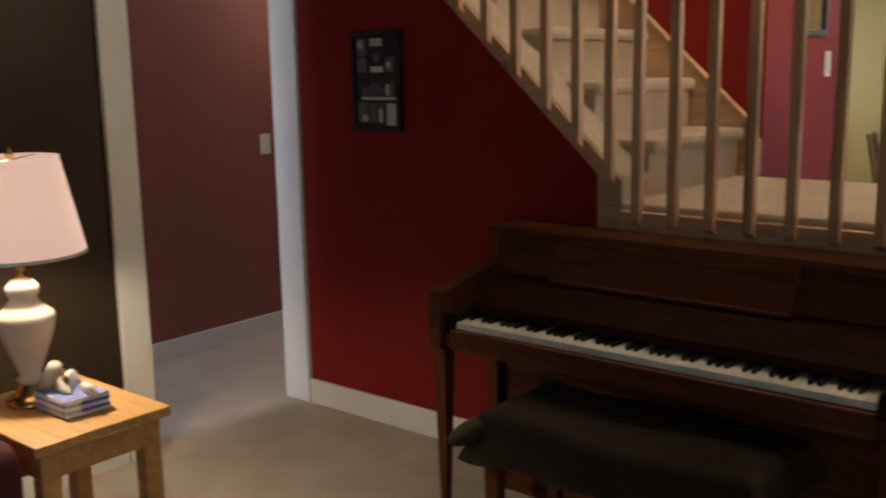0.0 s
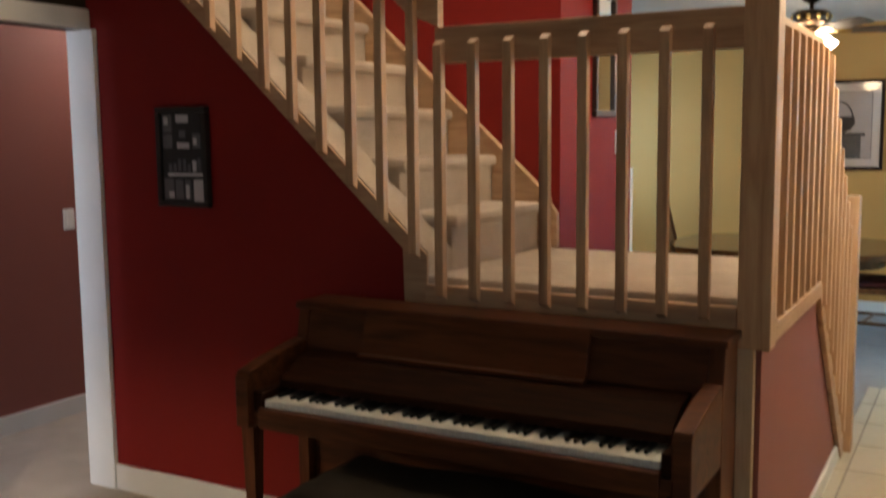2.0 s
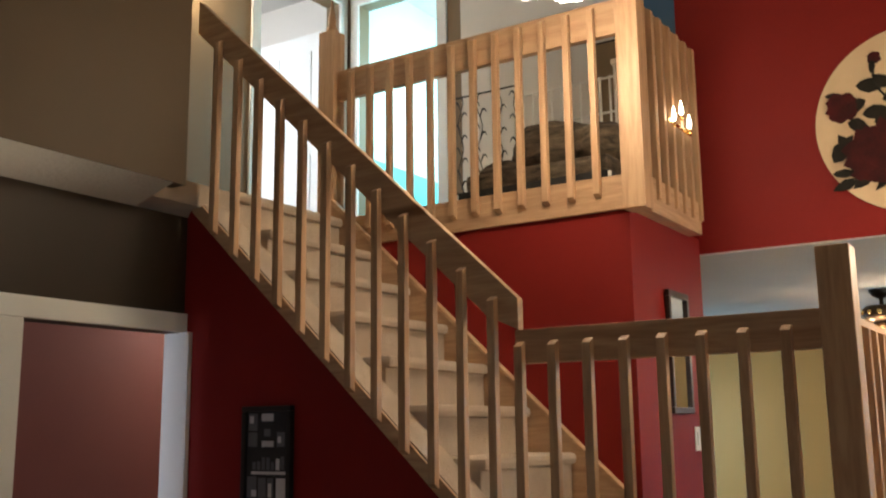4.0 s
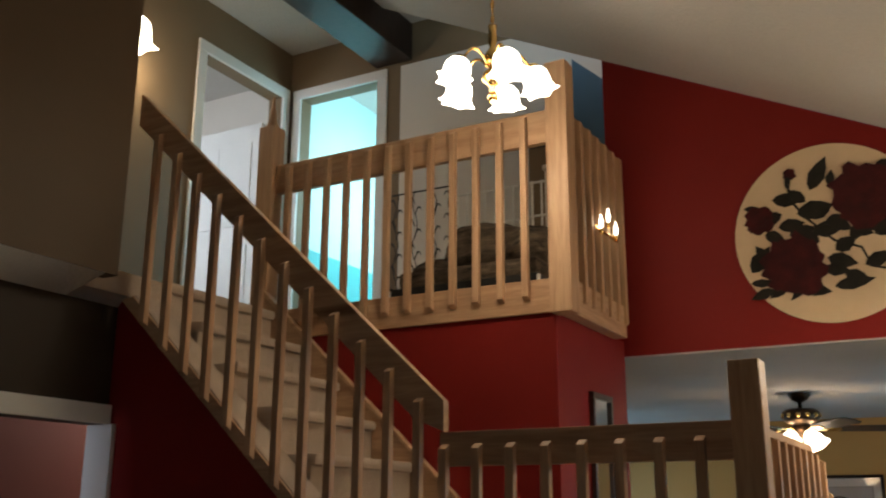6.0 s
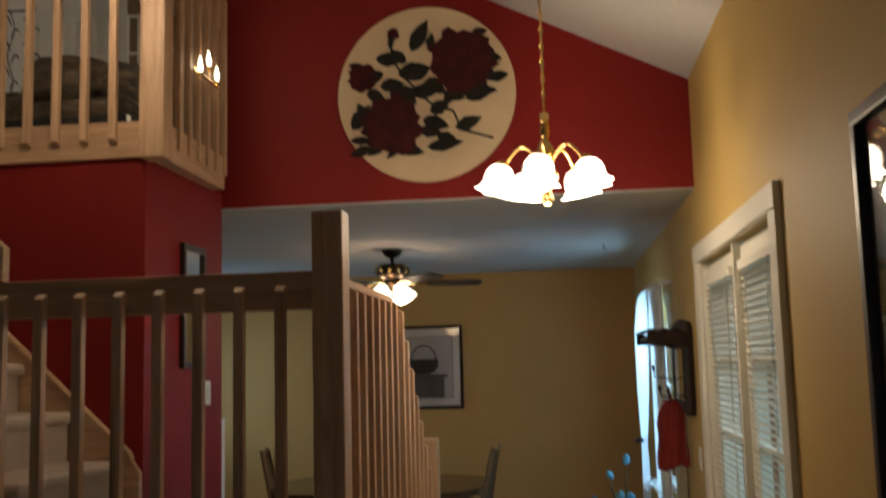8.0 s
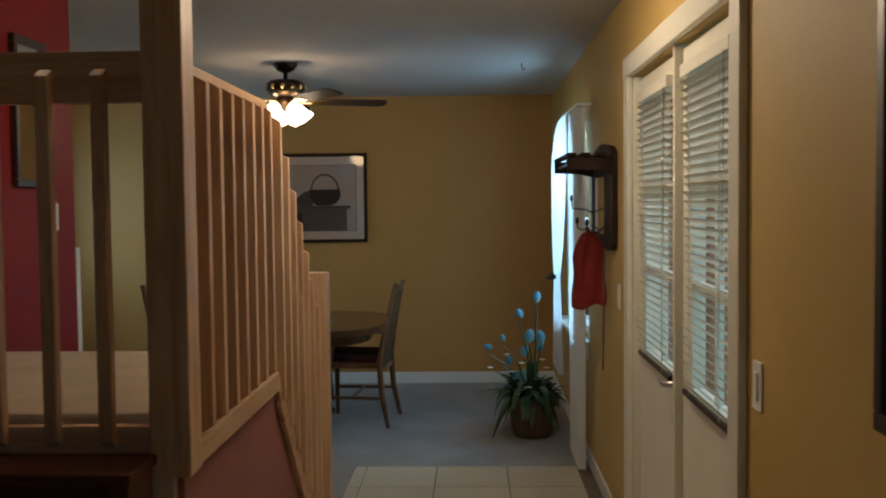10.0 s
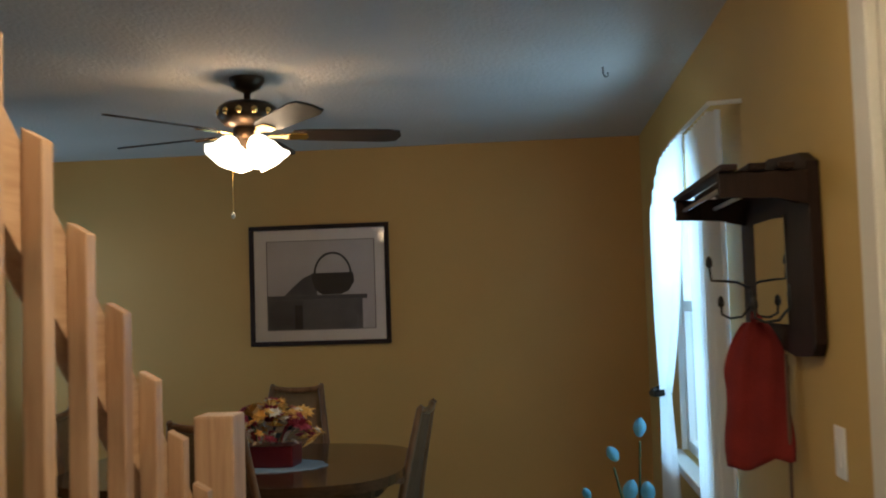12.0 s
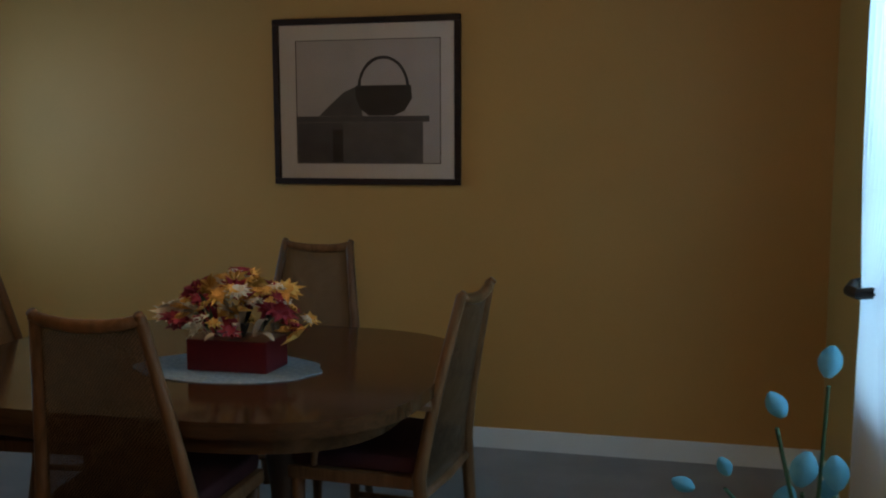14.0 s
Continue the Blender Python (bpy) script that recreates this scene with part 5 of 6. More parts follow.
def curtain(name, label, y_of, x_of, z0, z1, n=90, rows=24, droop=0.0):
    """A hanging cloth: y_of(u, v) and x_of(u, v) give its place, u across, v from top to bottom."""
    t = thing(name, (x_of(0.5, 0), y_of(0.5, 0), z1), label, "curtain")
    bm = bmesh.new()
    g = [[bm.verts.new((x_of(i / n, j / rows), y_of(i / n, j / rows), z1 + (z0 - z1) * j / rows - droop * max(0.0, (i / n - 0.45) / 0.55) ** 2.0 * max(0.0, 1 - j / rows / 0.4))) for i in range(n + 1)] for j in range(rows + 1)]
    for j in range(rows):
        for i in range(n):
            bm.faces.new((g[j][i], g[j][i + 1], g[j + 1][i + 1], g[j + 1][i]))
    part("cloth", bm, SHEER, t, "white sheer cloth", smooth=True)
    return t


def pinch(v):
    """How tightly the tied curtain is drawn in at height v."""
    tie = 0.63
    d = abs(v - tie)
    return max(0.20, min(1.0, 0.20 + (d / (0.55 if v < tie else 0.5)) ** 0.8 * (0.8 if v < tie else 0.35)))


tied = curtain("tied_curtain", "white sheer curtain tied back at the window", lambda u, v: 8.60 - (1 - u) * 1.0 * pinch(v), lambda u, v: 3.455 + (0.006 + 0.016 * min(1.0, v * 2.5)) * math.sin(u * 62 + 1.5 * v) * (0.5 + 0.5 * pinch(v)) + 0.02 * (1 - pinch(v)), 0.40, 2.06, droop=0.20)
part("tieback", tube([(3.49, 8.42, 1.03), (3.425, 8.43, 1.02), (3.415, 8.52, 1.015), (3.44, 8.61, 1.02), (3.50, 8.62, 1.03)], 0.016, 8), BLACKIRON, tied, "black tieback")
curtain("straight_curtain", "white sheer curtain hanging to the floor", lambda u, v: 7.17 + 0.50 * u, lambda u, v: 3.495 + 0.022 * math.sin(u * 44 + 0.8 * v), 0.03, 2.06)
rod = thing("curtain_rod", (3.47, 7.9, 2.07), "thin white curtain rod over the window", "curtain rod")
part("rod", tube([(3.569, 7.10, 2.07), (3.47, 7.12, 2.07), (3.46, 7.9, 2.07), (3.462, 8.25, 2.045), (3.466, 8.48, 1.96), (3.47, 8.62, 1.86), (3.569, 8.68, 1.85)], 0.008, 8), WHITE, rod)

# ---- coat rack ----
rack = thing("coat_rack", (3.55, 6.68, 1.32), "dark wooden wall rack with a mirror, shelf and hooks", "coat rack")
outl = [(6.31, 1.34), (6.34, 1.31), (6.50, 1.30), (6.67, 1.32), (6.84, 1.30), (7.03, 1.31), (7.06, 1.34), (7.06, 1.77), (6.98, 1.80), (6.68, 1.825), (6.39, 1.80), (6.31, 1.77)]
part("backboard", prism(outl, 0, 3.54, 3.568, 0.004), RACKWOOD, rack)
part("mirror_glass", box(3.533, 6.52, 1.38, 3.5395, 6.86, 1.66, 0.001), MIRROR, rack)
for y in (6.30, 6.99):
    part("bracket", prism([(3.54, 1.665), (3.54, 1.75), (3.335, 1.75), (3.335, 1.69), (3.40, 1.688), (3.47, 1.684), (3.515, 1.676)], 1, y, y + 0.025, 0.003), RACKWOOD, rack)
for x in (3.335, 3.40, 3.465):
    part("shelf_slat", box(x, 6.28, 1.751, x + 0.04, 7.055, 1.766, 0.003), RACKWOOD, rack)
for x in (3.36, 3.45):
    part("rail_rod", tube([(x, 6.326, 1.72), (x, 6.989, 1.72)], 0.006, 8), STEEL, rack)
for y, upper in ((6.52, False), (6.96, True)):
    reaches = [((3.539, 1.425), (3.51, 1.392), (3.475, 1.388), (3.452, 1.400), (3.450, 1.425))]
    if upper:
        reaches.append(((3.539, 1.475), (3.50, 1.495), (3.46, 1.500), (3.425, 1.502), (3.420, 1.545)))
    for line in reaches:
        hook = part("hook", tube([(x, y, z) for x, z in line], 0.0038, 8), BLACKIRON, rack)
        part("hook_knob", lathe([(0.002, 0.0), (0.009, 0.006), (0.010, 0.016), (0.007, 0.030), (0.002, 0.036)], (line[-1][0], y, line[-1][1] - 0.005), 12), BLACKIRON, hook, smooth=True)
    part("hook_plate", lathe([(0.016, 0.0), (0.015, 0.004), (0.004, 0.007)], seg=14, m=Matrix.Translation((3.5395, y, 1.45)) @ Matrix.Rotation(radians(-90), 4, "Y") @ Matrix.Diagonal((2.2, 1, 1, 1))), BLACKIRON, rack, smooth=True)

bag = thing("red_bag", (3.50, 6.72, 1.0), "limp red cloth bag hanging from the rack", "bag")
bm = bmesh.new()
rings = []
for j in range(25):
    v = j / 24
    z = 1.385 - 0.37 * v
    w = 0.030 + 0.056 * min(1, (v / 0.35)) ** 0.8 + 0.006 * math.sin(v * 9)
    yc = 6.62 + 0.02 * math.sin(v * 3.0)
    ring = []
    for k in range(40):
        a = 2 * math.pi * k / 40
        u, d = w * math.cos(a), 0.030 * math.sin(a) * (0.6 + 0.5 * v) + 0.008 * math.sin(7 * math.cos(a) + 4 * v)
        ring.append(bm.verts.new((3.472 + 0.93 * u + 0.35 * d, yc - 0.35 * u + 0.93 * d, z + (0.020 * math.cos(a) + 0.010 * math.sin(5 * math.cos(a))) * v)))
    rings.append(ring)
for r0, r1 in zip(rings, rings[1:]):
    for k in range(40):
        bm.faces.new((r0[k], r0[(k + 1) % 40], r1[(k + 1) % 40], r1[k]))
bm.faces.new(rings[0][::-1])
bm.faces.new(rings[-1])
part("cloth", bm, REDCLOTH, bag, smooth=True)
part("strap", tube([(3.545, 6.61, 1.30), (3.54, 6.59, 1.1), (3.54, 6.60, 0.88), (3.535, 6.59, 0.70)], 0.005, 8), POT, bag)
part("strap", tube([(3.47, 6.63, 1.37), (3.465, 6.60, 1.40), (3.455, 6.55, 1.41), (3.462, 6.52, 1.396)], 0.008, 8), REDCLOTH, bag)

mirror, rect = picture_frame("large_framed_print", (3.57, 2.35, 1.17), 0.98, 0.97, 0.035, 0.032, "x-", "large dark print under glass in a black frame", DARKWOOD)
part("print", rect(0.032, 0.032, 0.948, 0.938, 0.004, 0.012), DARKPRINT, mirror)
part("glass", sheet(((3.551, 2.382, 1.202), (3.551, 3.298, 1.202), (3.551, 3.298, 2.108), (3.551, 2.382, 2.108))), PRINTGLASS, mirror)

# ---- planter ----
plant = thing("potted_lily", (3.27, 8.1, 0), "leafy peace lily with pale spathes in a brown planter", "plant")
part("pot", lathe([(0.0, 0.008), (0.115, 0.008), (0.13, 0.05), (0.15, 0.20), (0.165, 0.245), (0.165, 0.265), (0.15, 0.265), (0.145, 0.23)], (3.27, 8.1, 0), 28), POT, plant, smooth=True)
part("soil", lathe([(0.146, 0.232), (0.08, 0.24), (0.0, 0.245)], (3.27, 8.1, 0), 20), SOIL, plant)


def frond(base, az, length, rise, width, droop, bm, cup=0.15):
    """A long leaf that rises and bows over."""
    n = 9
    d = Vector((math.cos(az), math.sin(az), 0))
    s = Vector((-math.sin(az), math.cos(az), 0))
    prev = None
    for i in range(n + 1):
        u = i / n
        c = Vector(base) + d * length * u * (1 - rise * 0.55) + Vector((0, 0, length * (rise * u - droop * u * u)))
        w = width * math.sin(math.pi * min(1, 0.06 + u * 0.94)) ** 0.8 + 0.001
        cur = [bm.verts.new(c - s * w + Vector((0, 0, cup * w))), bm.verts.new(c), bm.verts.new(c + s * w + Vector((0, 0, cup * w)))]
        if prev:
            for k in range(2):
                bm.faces.new((prev[k], prev[k + 1], cur[k + 1], cur[k]))
        prev = cur


rng = random.Random(8)
for k in range(190):
    az = rng.uniform(0, 2 * math.pi)
    r = rng.uniform(0.0, 0.09)
    length = rng.uniform(0.16, 0.46)
    if math.cos(az) > 0.4:
        length = min(length, 0.27)
    bm = bmesh.new()
    frond((3.27 + r * math.cos(az), 8.1 + r * math.sin(az), 0.24), az, length, rng.uniform(0.5, 1.15), rng.uniform(0.014, 0.034), rng.uniform(0.35, 1.25), bm)
    part("leaf", bm, FOLIAGE, plant, smooth=True)
for x, y, z, w, tilt in ((3.30, 8.02, 0.92, 0.045, 5), (3.19, 8.0, 0.82, 0.040, -30), (3.25, 8.0, 0.67, 0.052, 10), (3.325, 8.02, 0.66, 0.050, -8), (3.08, 8.02, 0.66, 0.030, -25), (2.99, 8.05, 0.60, 0.034, -65), (3.22, 8.10, 0.56, 0.045, 20), (3.12, 8.1, 0.50, 0.035, -20), (3.33, 8.15, 0.58, 0.04, 15), (3.16, 7.98, 0.42, 0.034, 30)):
    stalk = part("stalk", tube([(3.27, 8.1, 0.24), ((3.27 + x) / 2 + 0.01, (8.1 + y) / 2, (0.3 + z) / 2), (x, y, z - 0.05)], 0.005, 6), FOLIAGE, plant)
    w *= 0.60
    m = Matrix.Translation((x, y, z)) @ Matrix.Rotation(radians(tilt), 4, "Y")
    bm = bmesh.new()
    prev = None
    for i in range(10):
        u = i / 9
        ww = w * math.sin(math.pi * (0.05 + 0.92 * u)) ** 0.7
        cur = [bm.verts.new(m @ Vector((q * ww, -0.35 * ww * (1 - q * q) - 0.01 * u, (u - 0.4) * w * 2.9))) for q in (-1, -0.5, 0, 0.5, 1)]
        if prev:
            for k in range(4):
                bm.faces.new((prev[k], prev[k + 1], cur[k + 1], cur[k]))
        prev = cur
    part("spathe", bm, SPATHE_DAYLIT, stalk, "pale spathe", smooth=True)
for x, y, z in ((3.0, 8.05, 0.46), (3.20, 7.97, 0.50), (3.36, 8.03, 0.46), (3.07, 7.97, 0.38), (3.3, 7.95, 0.40), (3.14, 7.95, 0.45), (3.24, 7.93, 0.35), (3.40, 8.0, 0.38), (3.02, 7.99, 0.34), (3.33, 7.98, 0.52), (3.11, 8.02, 0.55), (3.17, 7.92, 0.31)):
    bm = bmesh.new()
    for k in range(5):
        frond((x, y, z), 2 * math.pi * k / 5, 0.035, 0.5, 0.011, 0.3, bm)
    part("small_bloom", bm, PETALCREAM, plant, smooth=True)

# ---- dining table and chairs ----
dt = thing("dining_table", (1.5, 8.42, 0), "brown oval dining table with a polished top", "table")


def racetrack(cx, cy, hx, hy, p=3.5, n=64):
    o = []
    for k in range(n):
        a = 2 * math.pi * k / n
        c, s = math.cos(a), math.sin(a)
        o.append((cx + hx * math.copysign(abs(c) ** (2 / p), c), cy + hy * math.copysign(abs(s) ** (2 / p), s)))
    return o


part("tabletop", prism(racetrack(1.5, 8.475, 0.79, 0.62), 2, 0.692, 0.73, 0.013), MIDWOOD, dt)
part("table_edge", prism(racetrack(1.5, 8.475, 0.775, 0.605), 2, 0.680, 0.691, 0.003), MIDWOOD, dt)
part("apron", prism(racetrack(1.5, 8.475, 0.69, 0.52), 2, 0.615, 0.679, 0.003), MIDWOOD, dt)
for sx in (-1, 1):
    col = part("pedestal", lathe([(0.05, 0.10), (0.085, 0.14), (0.07, 0.22), (0.05, 0.34), (0.065, 0.46), (0.05, 0.56), (0.08, 0.614)], (1.5 + 0.30 * sx, 8.42, 0), 20), DARKWOOD, dt, smooth=True)
    for sy in (-1, 1):
        part("foot", tube([(1.5 + 0.30 * sx, 8.42 + 0.03 * sy, 0.14), (1.5 + 0.33 * sx, 8.42 + 0.2 * sy, 0.11), (1.5 + 0.36 * sx, 8.42 + 0.34 * sy, 0.035)], [0.035, 0.03, 0.022], 10), DARKWOOD, col, smooth=True)


def dining_chair(arms, label):
    """A chair at the origin that faces +y; its back is at -y."""
    t = thing("dining_chair", (0, 0, 0), label, "chair", "chairs round the dining table")

    def back_y(z):
        return -0.20 - 0.11 * max(0, (z - 0.45) / 0.55) ** 1.15
    for s in (-1, 1):
        hw = 0.215
        pts = [(s * (hw + 0.012), -0.26, 0.0), (s * hw, -0.215, 0.22), (s * hw, -0.20, 0.45)]
        pts += [(s * (hw - 0.08 * (z - 0.45) / 0.55), back_y(z), z) for z in (0.6, 0.75, 0.9, 0.97)]
        pts.append((s * (hw - 0.074), back_y(1.0) - 0.006, 0.984))
        part("back_post", tube(pts, [0.016, 0.02, 0.022, 0.019, 0.017, 0.016, 0.016, 0.013], 8), CHAIRWOOD, t, smooth=True)
        part("front_leg", tube([(s * 0.20, 0.20, 0.0), (s * 0.20, 0.20, 0.25), (s * 0.205, 0.20, 0.43)], [0.013, 0.018, 0.022], 8), CHAIRWOOD, t, smooth=True)
        part("side_stretcher", tube([(s * 0.215, -0.225, 0.20), (s * 0.20, 0.20, 0.20)], 0.011, 8), CHAIRWOOD, t)
        if arms:
            arm = part("armrest", tube([(s * 0.205, back_y(0.66), 0.66), (s * 0.23, -0.05, 0.665), (s * 0.235, 0.13, 0.65)], [0.014, 0.018, 0.018], 8), CHAIRWOOD, t, smooth=True)
            part("arm_post", tube([(s * 0.232, 0.11, 0.65), (s * 0.215, 0.14, 0.45)], 0.012, 8), CHAIRWOOD, arm)
    part("front_stretcher", tube([(-0.20, 0.0, 0.20), (0.20, 0.0, 0.20)], 0.011, 8), CHAIRWOOD, t)
    part("seat_frame", prism([(-0.215, -0.185), (0.215, -0.185), (0.235, 0.22), (-0.235, 0.22)], 2, 0.405, 0.445, 0.006), CHAIRWOOD, t)
    bm = prism([(-0.20, -0.18), (0.20, -0.18), (0.225, 0.215), (-0.225, 0.215)], 2, 0.446, 0.495, 0.018)
    part("seat", bm, SEATCLOTH, t, "dark red cloth seat", smooth=True)
    bm = bmesh.new()
    n = 12
    g = []
    for j in range(n + 1):
        z = 0.39 + 0.562 * j / n
        hw = 0.205 - 0.08 * max(0, (z - 0.45) / 0.55)
        g.append([bm.verts.new((hw * (2 * i / 6 - 1), back_y(z) - 0.012 * math.cos((2 * i / 6 - 1) * 1.5), z)) for i in range(7)])
    for j in range(n):
        for i in range(6):
            bm.faces.new((g[j][i], g[j][i + 1], g[j + 1][i + 1], g[j + 1][i]))
    bmesh.ops.solidify(bm, geom=list(bm.faces), thickness=0.012)
    part("cane_back", bm, CANE, t, "woven cane back panel", smooth=True)
    part("top_rail", tube([(-0.148, back_y(0.97), 0.972), (-0.10, back_y(0.96) - 0.008, 0.960), (-0.05, back_y(0.96) - 0.012, 0.954), (0, back_y(0.96) - 0.014, 0.952), (0.05, back_y(0.96) - 0.012, 0.954), (0.10, back_y(0.96) - 0.008, 0.960), (0.148, back_y(0.97), 0.972)], [0.015, 0.016, 0.017, 0.018, 0.017, 0.016, 0.015], 8), CHAIRWOOD, t, smooth=True)
    part("lower_rail", tube([(-0.205, back_y(0.38), 0.385), (0, back_y(0.38) - 0.012, 0.385), (0.205, back_y(0.38), 0.385)], 0.015, 8), CHAIRWOOD, t, smooth=True)
    return t


arm_chair = dining_chair(True, "brown wooden dining armchair with a cane back and dark red seat")
arm_chair.matrix_basis = pose(2.07, 8.57, 0.006, 0, 0, 84)
copy_thing(arm_chair, pose(0.88, 8.60, 0.006, 0, 0, -82))
side_chair = dining_chair(False, "brown wooden dining chair with a cane back and dark red seat")
TALL = Matrix.Diagonal((1, 1, 1.03, 1))
side_chair.matrix_basis = pose(1.565, 8.05, 0.006, 0, 0, 3) @ TALL
copy_thing(side_chair, pose(1.54, 9.05, 0.006, 0, 0, 178))

o = disc_outline(1.62, 8.40, 1.0, 60)
bm = prism([(1.62 + (x - 1.62) * 0.30 * (1 + 0.03 * math.cos(20 * k)), 8.40 + (y - 8.40) * 0.19) for k, (x, y) in enumerate(o)], 2, 0.7305, 0.7335)
solid("doily", bm, DOILY, "pale blue lace doily lying on the table", "doily")
fb = thing("flower_arrangement", (1.65, 8.40, 0.734), "red box of dried autumn flowers on the doily", "flowers")
bm = prism([(1.52, 8.33), (1.78, 8.33), (1.79, 8.47), (1.51, 8.47)], 2, 0.7345, 0.83, 0.005)
part("box", bm, BOXRED, fb)
rng = random.Random(17)


def bloom(at, r, mat, petals):
    bm = bmesh.new()
    tilt = Euler((rng.uniform(-0.7, 0.9), rng.uniform(-0.6, 0.6), rng.uniform(0, 6))).to_matrix().to_4x4()
    m = Matrix.Translation(at) @ tilt
    for ring in range(2):
        for k in range(petals):
            a = 2 * math.pi * (k + 0.5 * ring) / petals + rng.uniform(-0.15, 0.15)
            L = r * (1 - 0.3 * ring) * rng.uniform(0.85, 1.15)
            c, s = math.cos(a), math.sin(a)
            w = r * 0.16
            v = [m @ Vector(q) for q in ((0, 0, 0), (c * L * 0.55 - s * w, s * L * 0.55 + c * w, L * 0.25 + 0.01 * ring), (c * L, s * L, L * 0.2), (c * L * 0.55 + s * w, s * L * 0.55 - c * w, L * 0.25 + 0.01 * ring))]
            bm.faces.new([bm.verts.new(q) for q in v])
    part("bloom", bm, mat, fb)


for k in range(95):
    a, rr = rng.uniform(0, 2 * math.pi), rng.random() ** 0.6
    x, y = 1.665 + 0.23 * rr * math.cos(a), 8.40 + 0.14 * rr * math.sin(a)
    z = 0.86 + 0.14 * (1 - rr * rr) + rng.uniform(-0.03, 0.03)
    big = rng.random() < 0.4
    mat = rng.choice((PETALGOLD, PETALGOLD, PETALGOLD, PETALRED, PETALRED, PETALCREAM, PETALCREAM))
    bloom((x, y, z), rng.uniform(0.045, 0.066) if big else rng.uniform(0.024, 0.04), mat, 11 if big else 8)
for k in range(26):
    a = rng.uniform(0, 2 * math.pi)
    bm = bmesh.new()
    frond((1.65 + 0.10 * math.cos(a), 8.40 + 0.06 * math.sin(a), 0.84), a, rng.uniform(0.12, 0.19), rng.uniform(0.5, 1.3), 0.012, 0.5, bm)
    part("dried_leaf", bm, rng.choice((LEAFDARK, PETALRED, PETALCREAM, FOLIAGE)), fb)

pic, rect = picture_frame("basket_print", (1.112, 9.989, 1.212), 0.89, 0.755, 0.03, 0.028, "y", "dark framed grey print of a basket on a chest", FRAMEDARK)
part("mat_board", rect(0.028, 0.028, 0.862, 0.727, 0.004, 0.010), MATBOARD, pic)
part("print", rect(0.110, 0.098, 0.796, 0.655, 0.0105, 0.0125), PRINTGREY, pic)
X0, Z0, Y0 = 1.112, 1.212, 9.989
for q in ((0.108, 0.096, 0.112, 0.657), (0.794, 0.096, 0.798, 0.657), (0.112, 0.096, 0.794, 0.099), (0.112, 0.654, 0.794, 0.657)):
    part("mat_line", rect(q[0], q[1], q[2], q[3], 0.0126, 0.0135), PRINTBLACK, pic)
part("chest_top", rect(0.112, 0.285, 0.745, 0.312, 0.0126, 0.0142), PRINTDARK, pic)
part("chest_front", rect(0.114, 0.10, 0.715, 0.2845, 0.0126, 0.0138), PRINTSLATE, pic)
part("chest_shade", rect(0.114, 0.101, 0.335, 0.284, 0.0139, 0.0146), PRINTDARK, pic)
part("chest_gap", rect(0.285, 0.101, 0.335, 0.25, 0.0147, 0.0150), PRINTMID, pic)
bm = prism([(X0 + 0.22, Z0 + 0.3125), (X0 + 0.43, Z0 + 0.3125), (X0 + 0.41, Z0 + 0.45), (X0 + 0.34, Z0 + 0.42), (X0 + 0.27, Z0 + 0.36)], 1, Y0 - 0.0136, Y0 - 0.0127)
part("cast_shape", bm, PRINTDARK, pic)
bm = prism([(X0 + 0.40, Z0 + 0.45), (X0 + 0.66, Z0 + 0.45), (X0 + 0.665, Z0 + 0.39), (X0 + 0.63, Z0 + 0.335), (X0 + 0.58, Z0 + 0.314), (X0 + 0.46, Z0 + 0.314), (X0 + 0.42, Z0 + 0.345), (X0 + 0.398, Z0 + 0.40)], 1, Y0 - 0.0150, Y0 - 0.0137)
part("basket_shape", bm, PRINTMID, pic)
part("basket_handle", tube([(X0 + 0.53 + 0.115 * math.cos(math.pi * k / 14), Y0 - 0.015, Z0 + 0.44 + 0.135 * math.sin(math.pi * k / 14)) for k in range(15)], 0.007, 6), PRINTMID, pic)
part("glass", sheet(((X0 + 0.028, Y0 - 0.02, Z0 + 0.028), (X0 + 0.862, Y0 - 0.02, Z0 + 0.028), (X0 + 0.862, Y0 - 0.02, Z0 + 0.727), (X0 + 0.028, Y0 - 0.02, Z0 + 0.727))), CLEAR, pic)

# ---- ceiling fan ----
fan = thing("ceiling_fan", (1.705, 7.99, 2.44), "dark bladed ceiling fan with lit glass shades, at rest", "fan")
o = (1.705, 7.99, 0)
part("canopy", lathe([(0.075, 2.44), (0.075, 2.425), (0.055, 2.395), (0.025, 2.38), (0.014, 2.375), (0.014, 2.33)], o, 28), BRONZE, fan, smooth=True)
part("motor", lathe([(0.02, 2.335), (0.10, 2.33), (0.125, 2.31), (0.128, 2.275), (0.11, 2.25), (0.09, 2.235), (0.06, 2.225), (0.02, 2.22)], o, 32), BRONZE, fan, smooth=True)
for k in range(12):
    a = 2 * math.pi * k / 12
    part("vent_ornament", lathe([(0.016, 0.0), (0.014, 0.006), (0.002, 0.010)], seg=10, m=Matrix.Translation((1.705 + 0.124 * math.cos(a), 7.99 + 0.124 * math.sin(a), 2.285)) @ Matrix.Rotation(a, 4, "Z") @ Matrix.Rotation(radians(90), 4, "Y")), BRASS, fan, smooth=True)
part("switch_cup", lathe([(0.06, 2.222), (0.065, 2.20), (0.06, 2.17), (0.03, 2.15), (0.01, 2.13)], o, 24), BRONZE, fan, smooth=True)
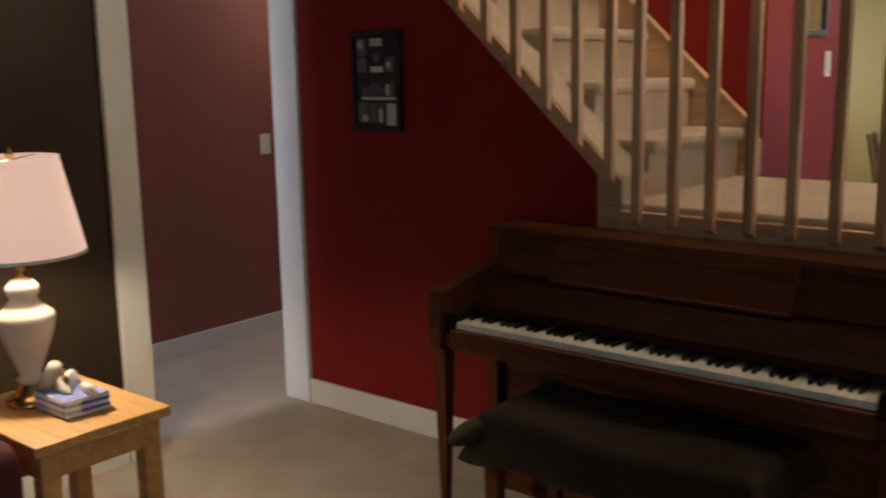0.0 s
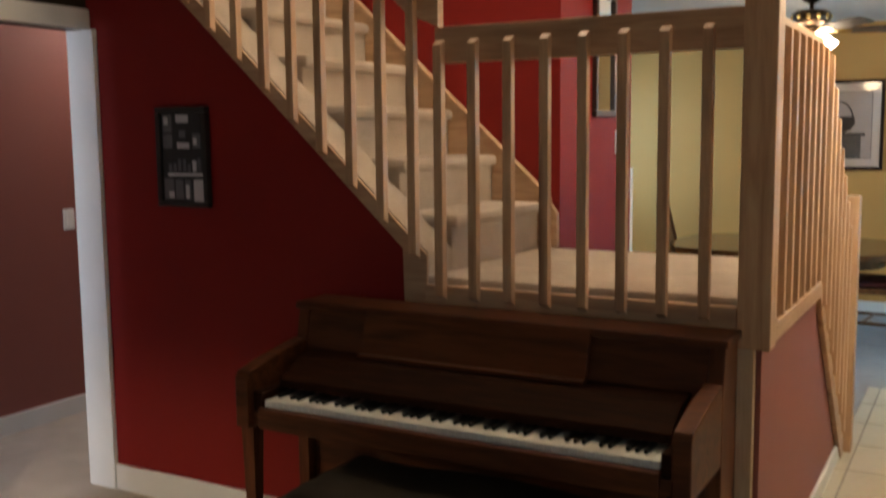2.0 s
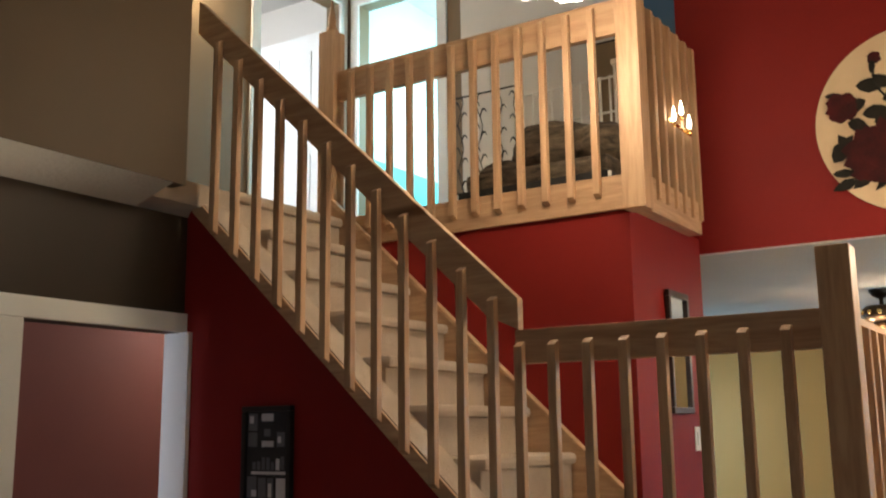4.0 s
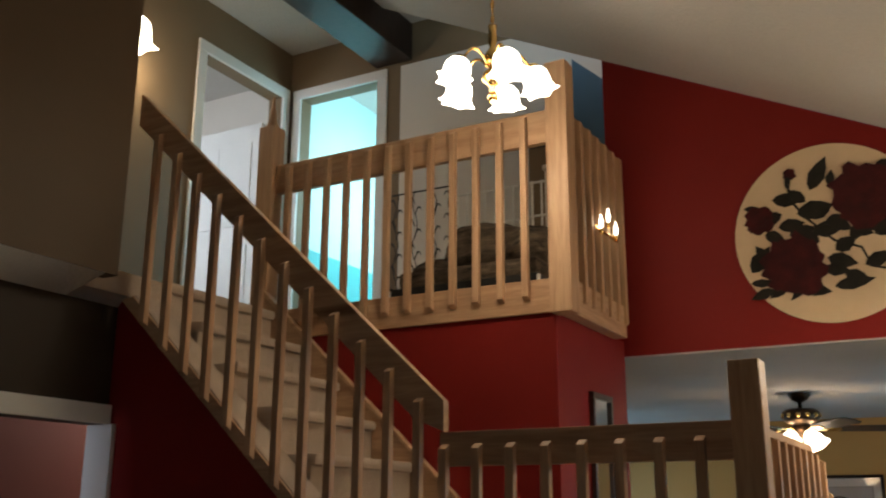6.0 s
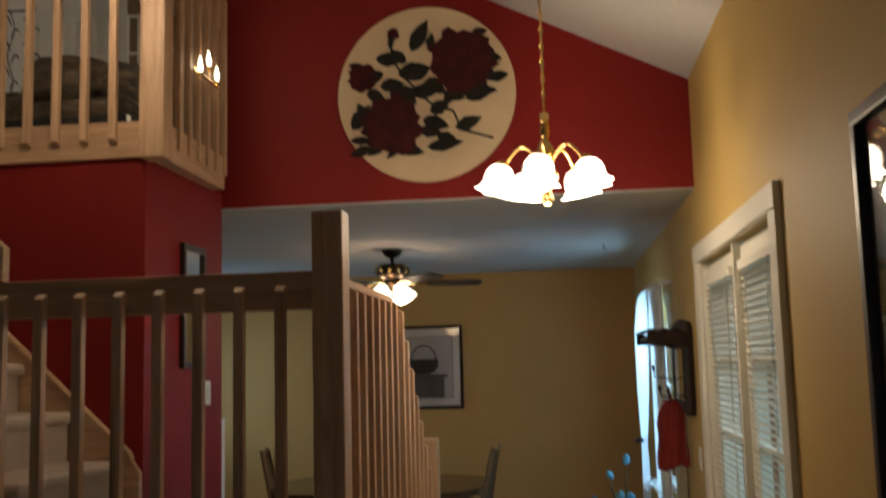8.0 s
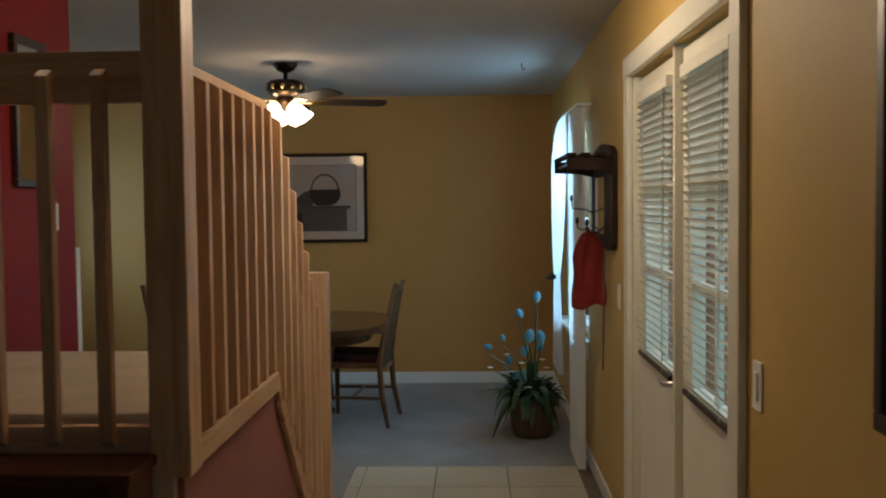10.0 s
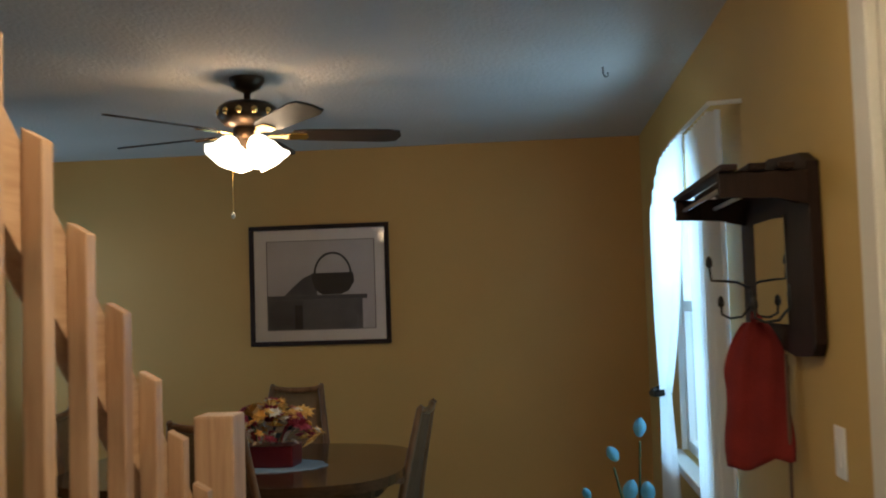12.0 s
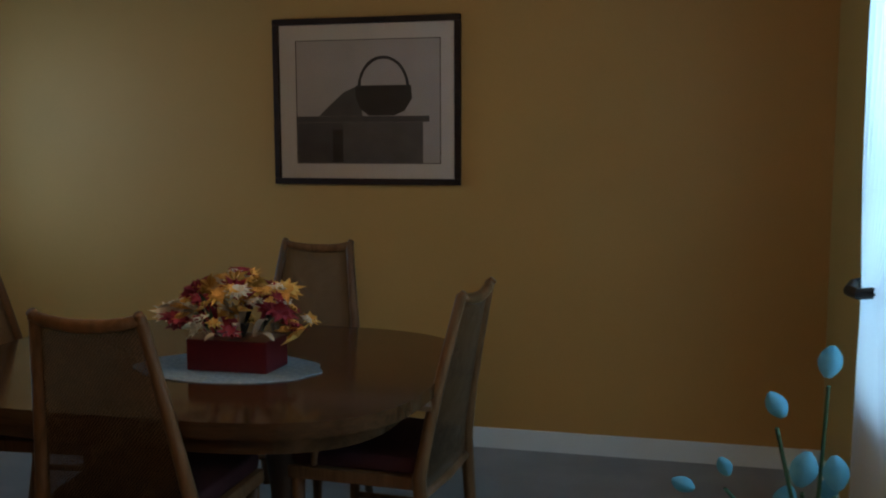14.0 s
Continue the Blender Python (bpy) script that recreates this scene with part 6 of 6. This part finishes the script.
for k in range(5):
    a = radians(19 + 72 * k)
    m = Matrix.Translation((1.705, 7.99, 2.20)) @ Matrix.Rotation(a, 4, "Z") @ Matrix.Rotation(radians(-12), 4, "X")
    bm = prism([(0.19, -0.045), (0.24, -0.058), (0.60, -0.068), (0.65, -0.055), (0.665, 0.0), (0.65, 0.055), (0.60, 0.068), (0.24, 0.058), (0.19, 0.045)], 2, -0.004, 0.004, 0.002)
    bmesh.ops.transform(bm, matrix=m, verts=bm.verts)
    bl = part("blade", bm, BLADE, fan)
    bm = prism([(0.085, -0.012), (0.15, -0.014), (0.185, -0.035), (0.25, -0.030), (0.26, 0.0), (0.25, 0.030), (0.185, 0.035), (0.15, 0.014), (0.085, 0.012)], 2, -0.011, -0.0045, 0.0015)
    bmesh.ops.transform(bm, matrix=m, verts=bm.verts)
    part("blade_iron", bm, BRASS, bl)
for k in range(4):
    a = radians(45 + 90 * k)
    m = Matrix.Translation((1.705 + 0.065 * math.cos(a), 7.99 + 0.065 * math.sin(a), 2.175)) @ Matrix.Rotation(a, 4, "Z") @ Matrix.Rotation(radians(-38), 4, "Y")
    bm = lathe([(0.018, 0.0), (0.032, -0.01), (0.046, -0.03), (0.052, -0.055), (0.060, -0.08), (0.078, -0.105)], seg=36, m=m, ruffle=lambda i, q: 1 + 0.06 * max(0, i - 3) / 2 * math.cos(6 * q))
    part("glass_shade", bm, FAN_GLASS, fan, "lit frosted glass shade", smooth=True)
ch = part("pull_chain", tube([(1.66, 7.93, 2.15), (1.655, 7.925, 1.99), (1.655, 7.925, 1.86)], 0.0018, 6), BRASS, fan)
part("pull_knob", lathe([(0.002, 0.03), (0.008, 0.02), (0.010, 0.008), (0.002, 0.0)], (1.655, 7.925, 1.835), 10), CERAMIC, ch, smooth=True)
w2 = thing("window_2", (-0.66, 9.03, 0.95), "white framed side window of the dining room", "window", kind="structure")
for y0, z0, y1, z1 in ((8.38, 0.95, 8.43, 2.0), (9.63, 0.95, 9.68, 2.0), (8.431, 0.95, 9.629, 1.0), (8.431, 1.95, 9.629, 2.0), (9.005, 1.001, 9.055, 1.949)):
    part("window_frame", box(-0.70, y0, z0, -0.62, y1, z1, 0.004), WHITE, w2)
w3 = thing("window_3", (3.63, -0.9, 0.85), "white framed window of the living room", "window", kind="structure")
for y0, z0, y1, z1 in ((-1.6, 0.85, -1.54, 2.1), (-0.26, 0.85, -0.2, 2.1), (-1.539, 0.85, -0.261, 0.90), (-1.539, 2.05, -0.261, 2.1), (-0.925, 0.901, -0.875, 2.049)):
    part("window_frame", box(3.60, y0, z0, 3.66, y1, z1, 0.004), WHITE, w3)
hook = tube([(3.22, 8.12, 2.44), (3.22, 8.12, 2.41), (3.23, 8.12, 2.395), (3.24, 8.12, 2.40), (3.24, 8.12, 2.415)], 0.003, 6)
solid("ceiling_hook", hook, BLACKIRON, "small black hook screwed into the dining ceiling", "hook")
# ---- pieces of the floor ----
grout = struct("tile_floor", box(2.2, -3.0, -0.05, 3.57, 7.35, 0.0), GROUT, "cream ceramic tile floor of the entrance hall", "floor")
TS = 0.405
first_tile = None
for j in range(26):
    y1 = 7.345 - TS * j
    if y1 < -3.0:
        break
    for i in range(4):
        x0 = 2.268 - TS + TS * i + 0.003
        x0, x1 = max(x0, 2.203), min(x0 + TS - 0.006, 3.568)
        if x1 - x0 < 0.03:
            continue
        part("tile", box(x0, max(y1 - TS + 0.006, -2.99), 0.0005, x1, y1, 0.008, 0.0015), TILE, grout)
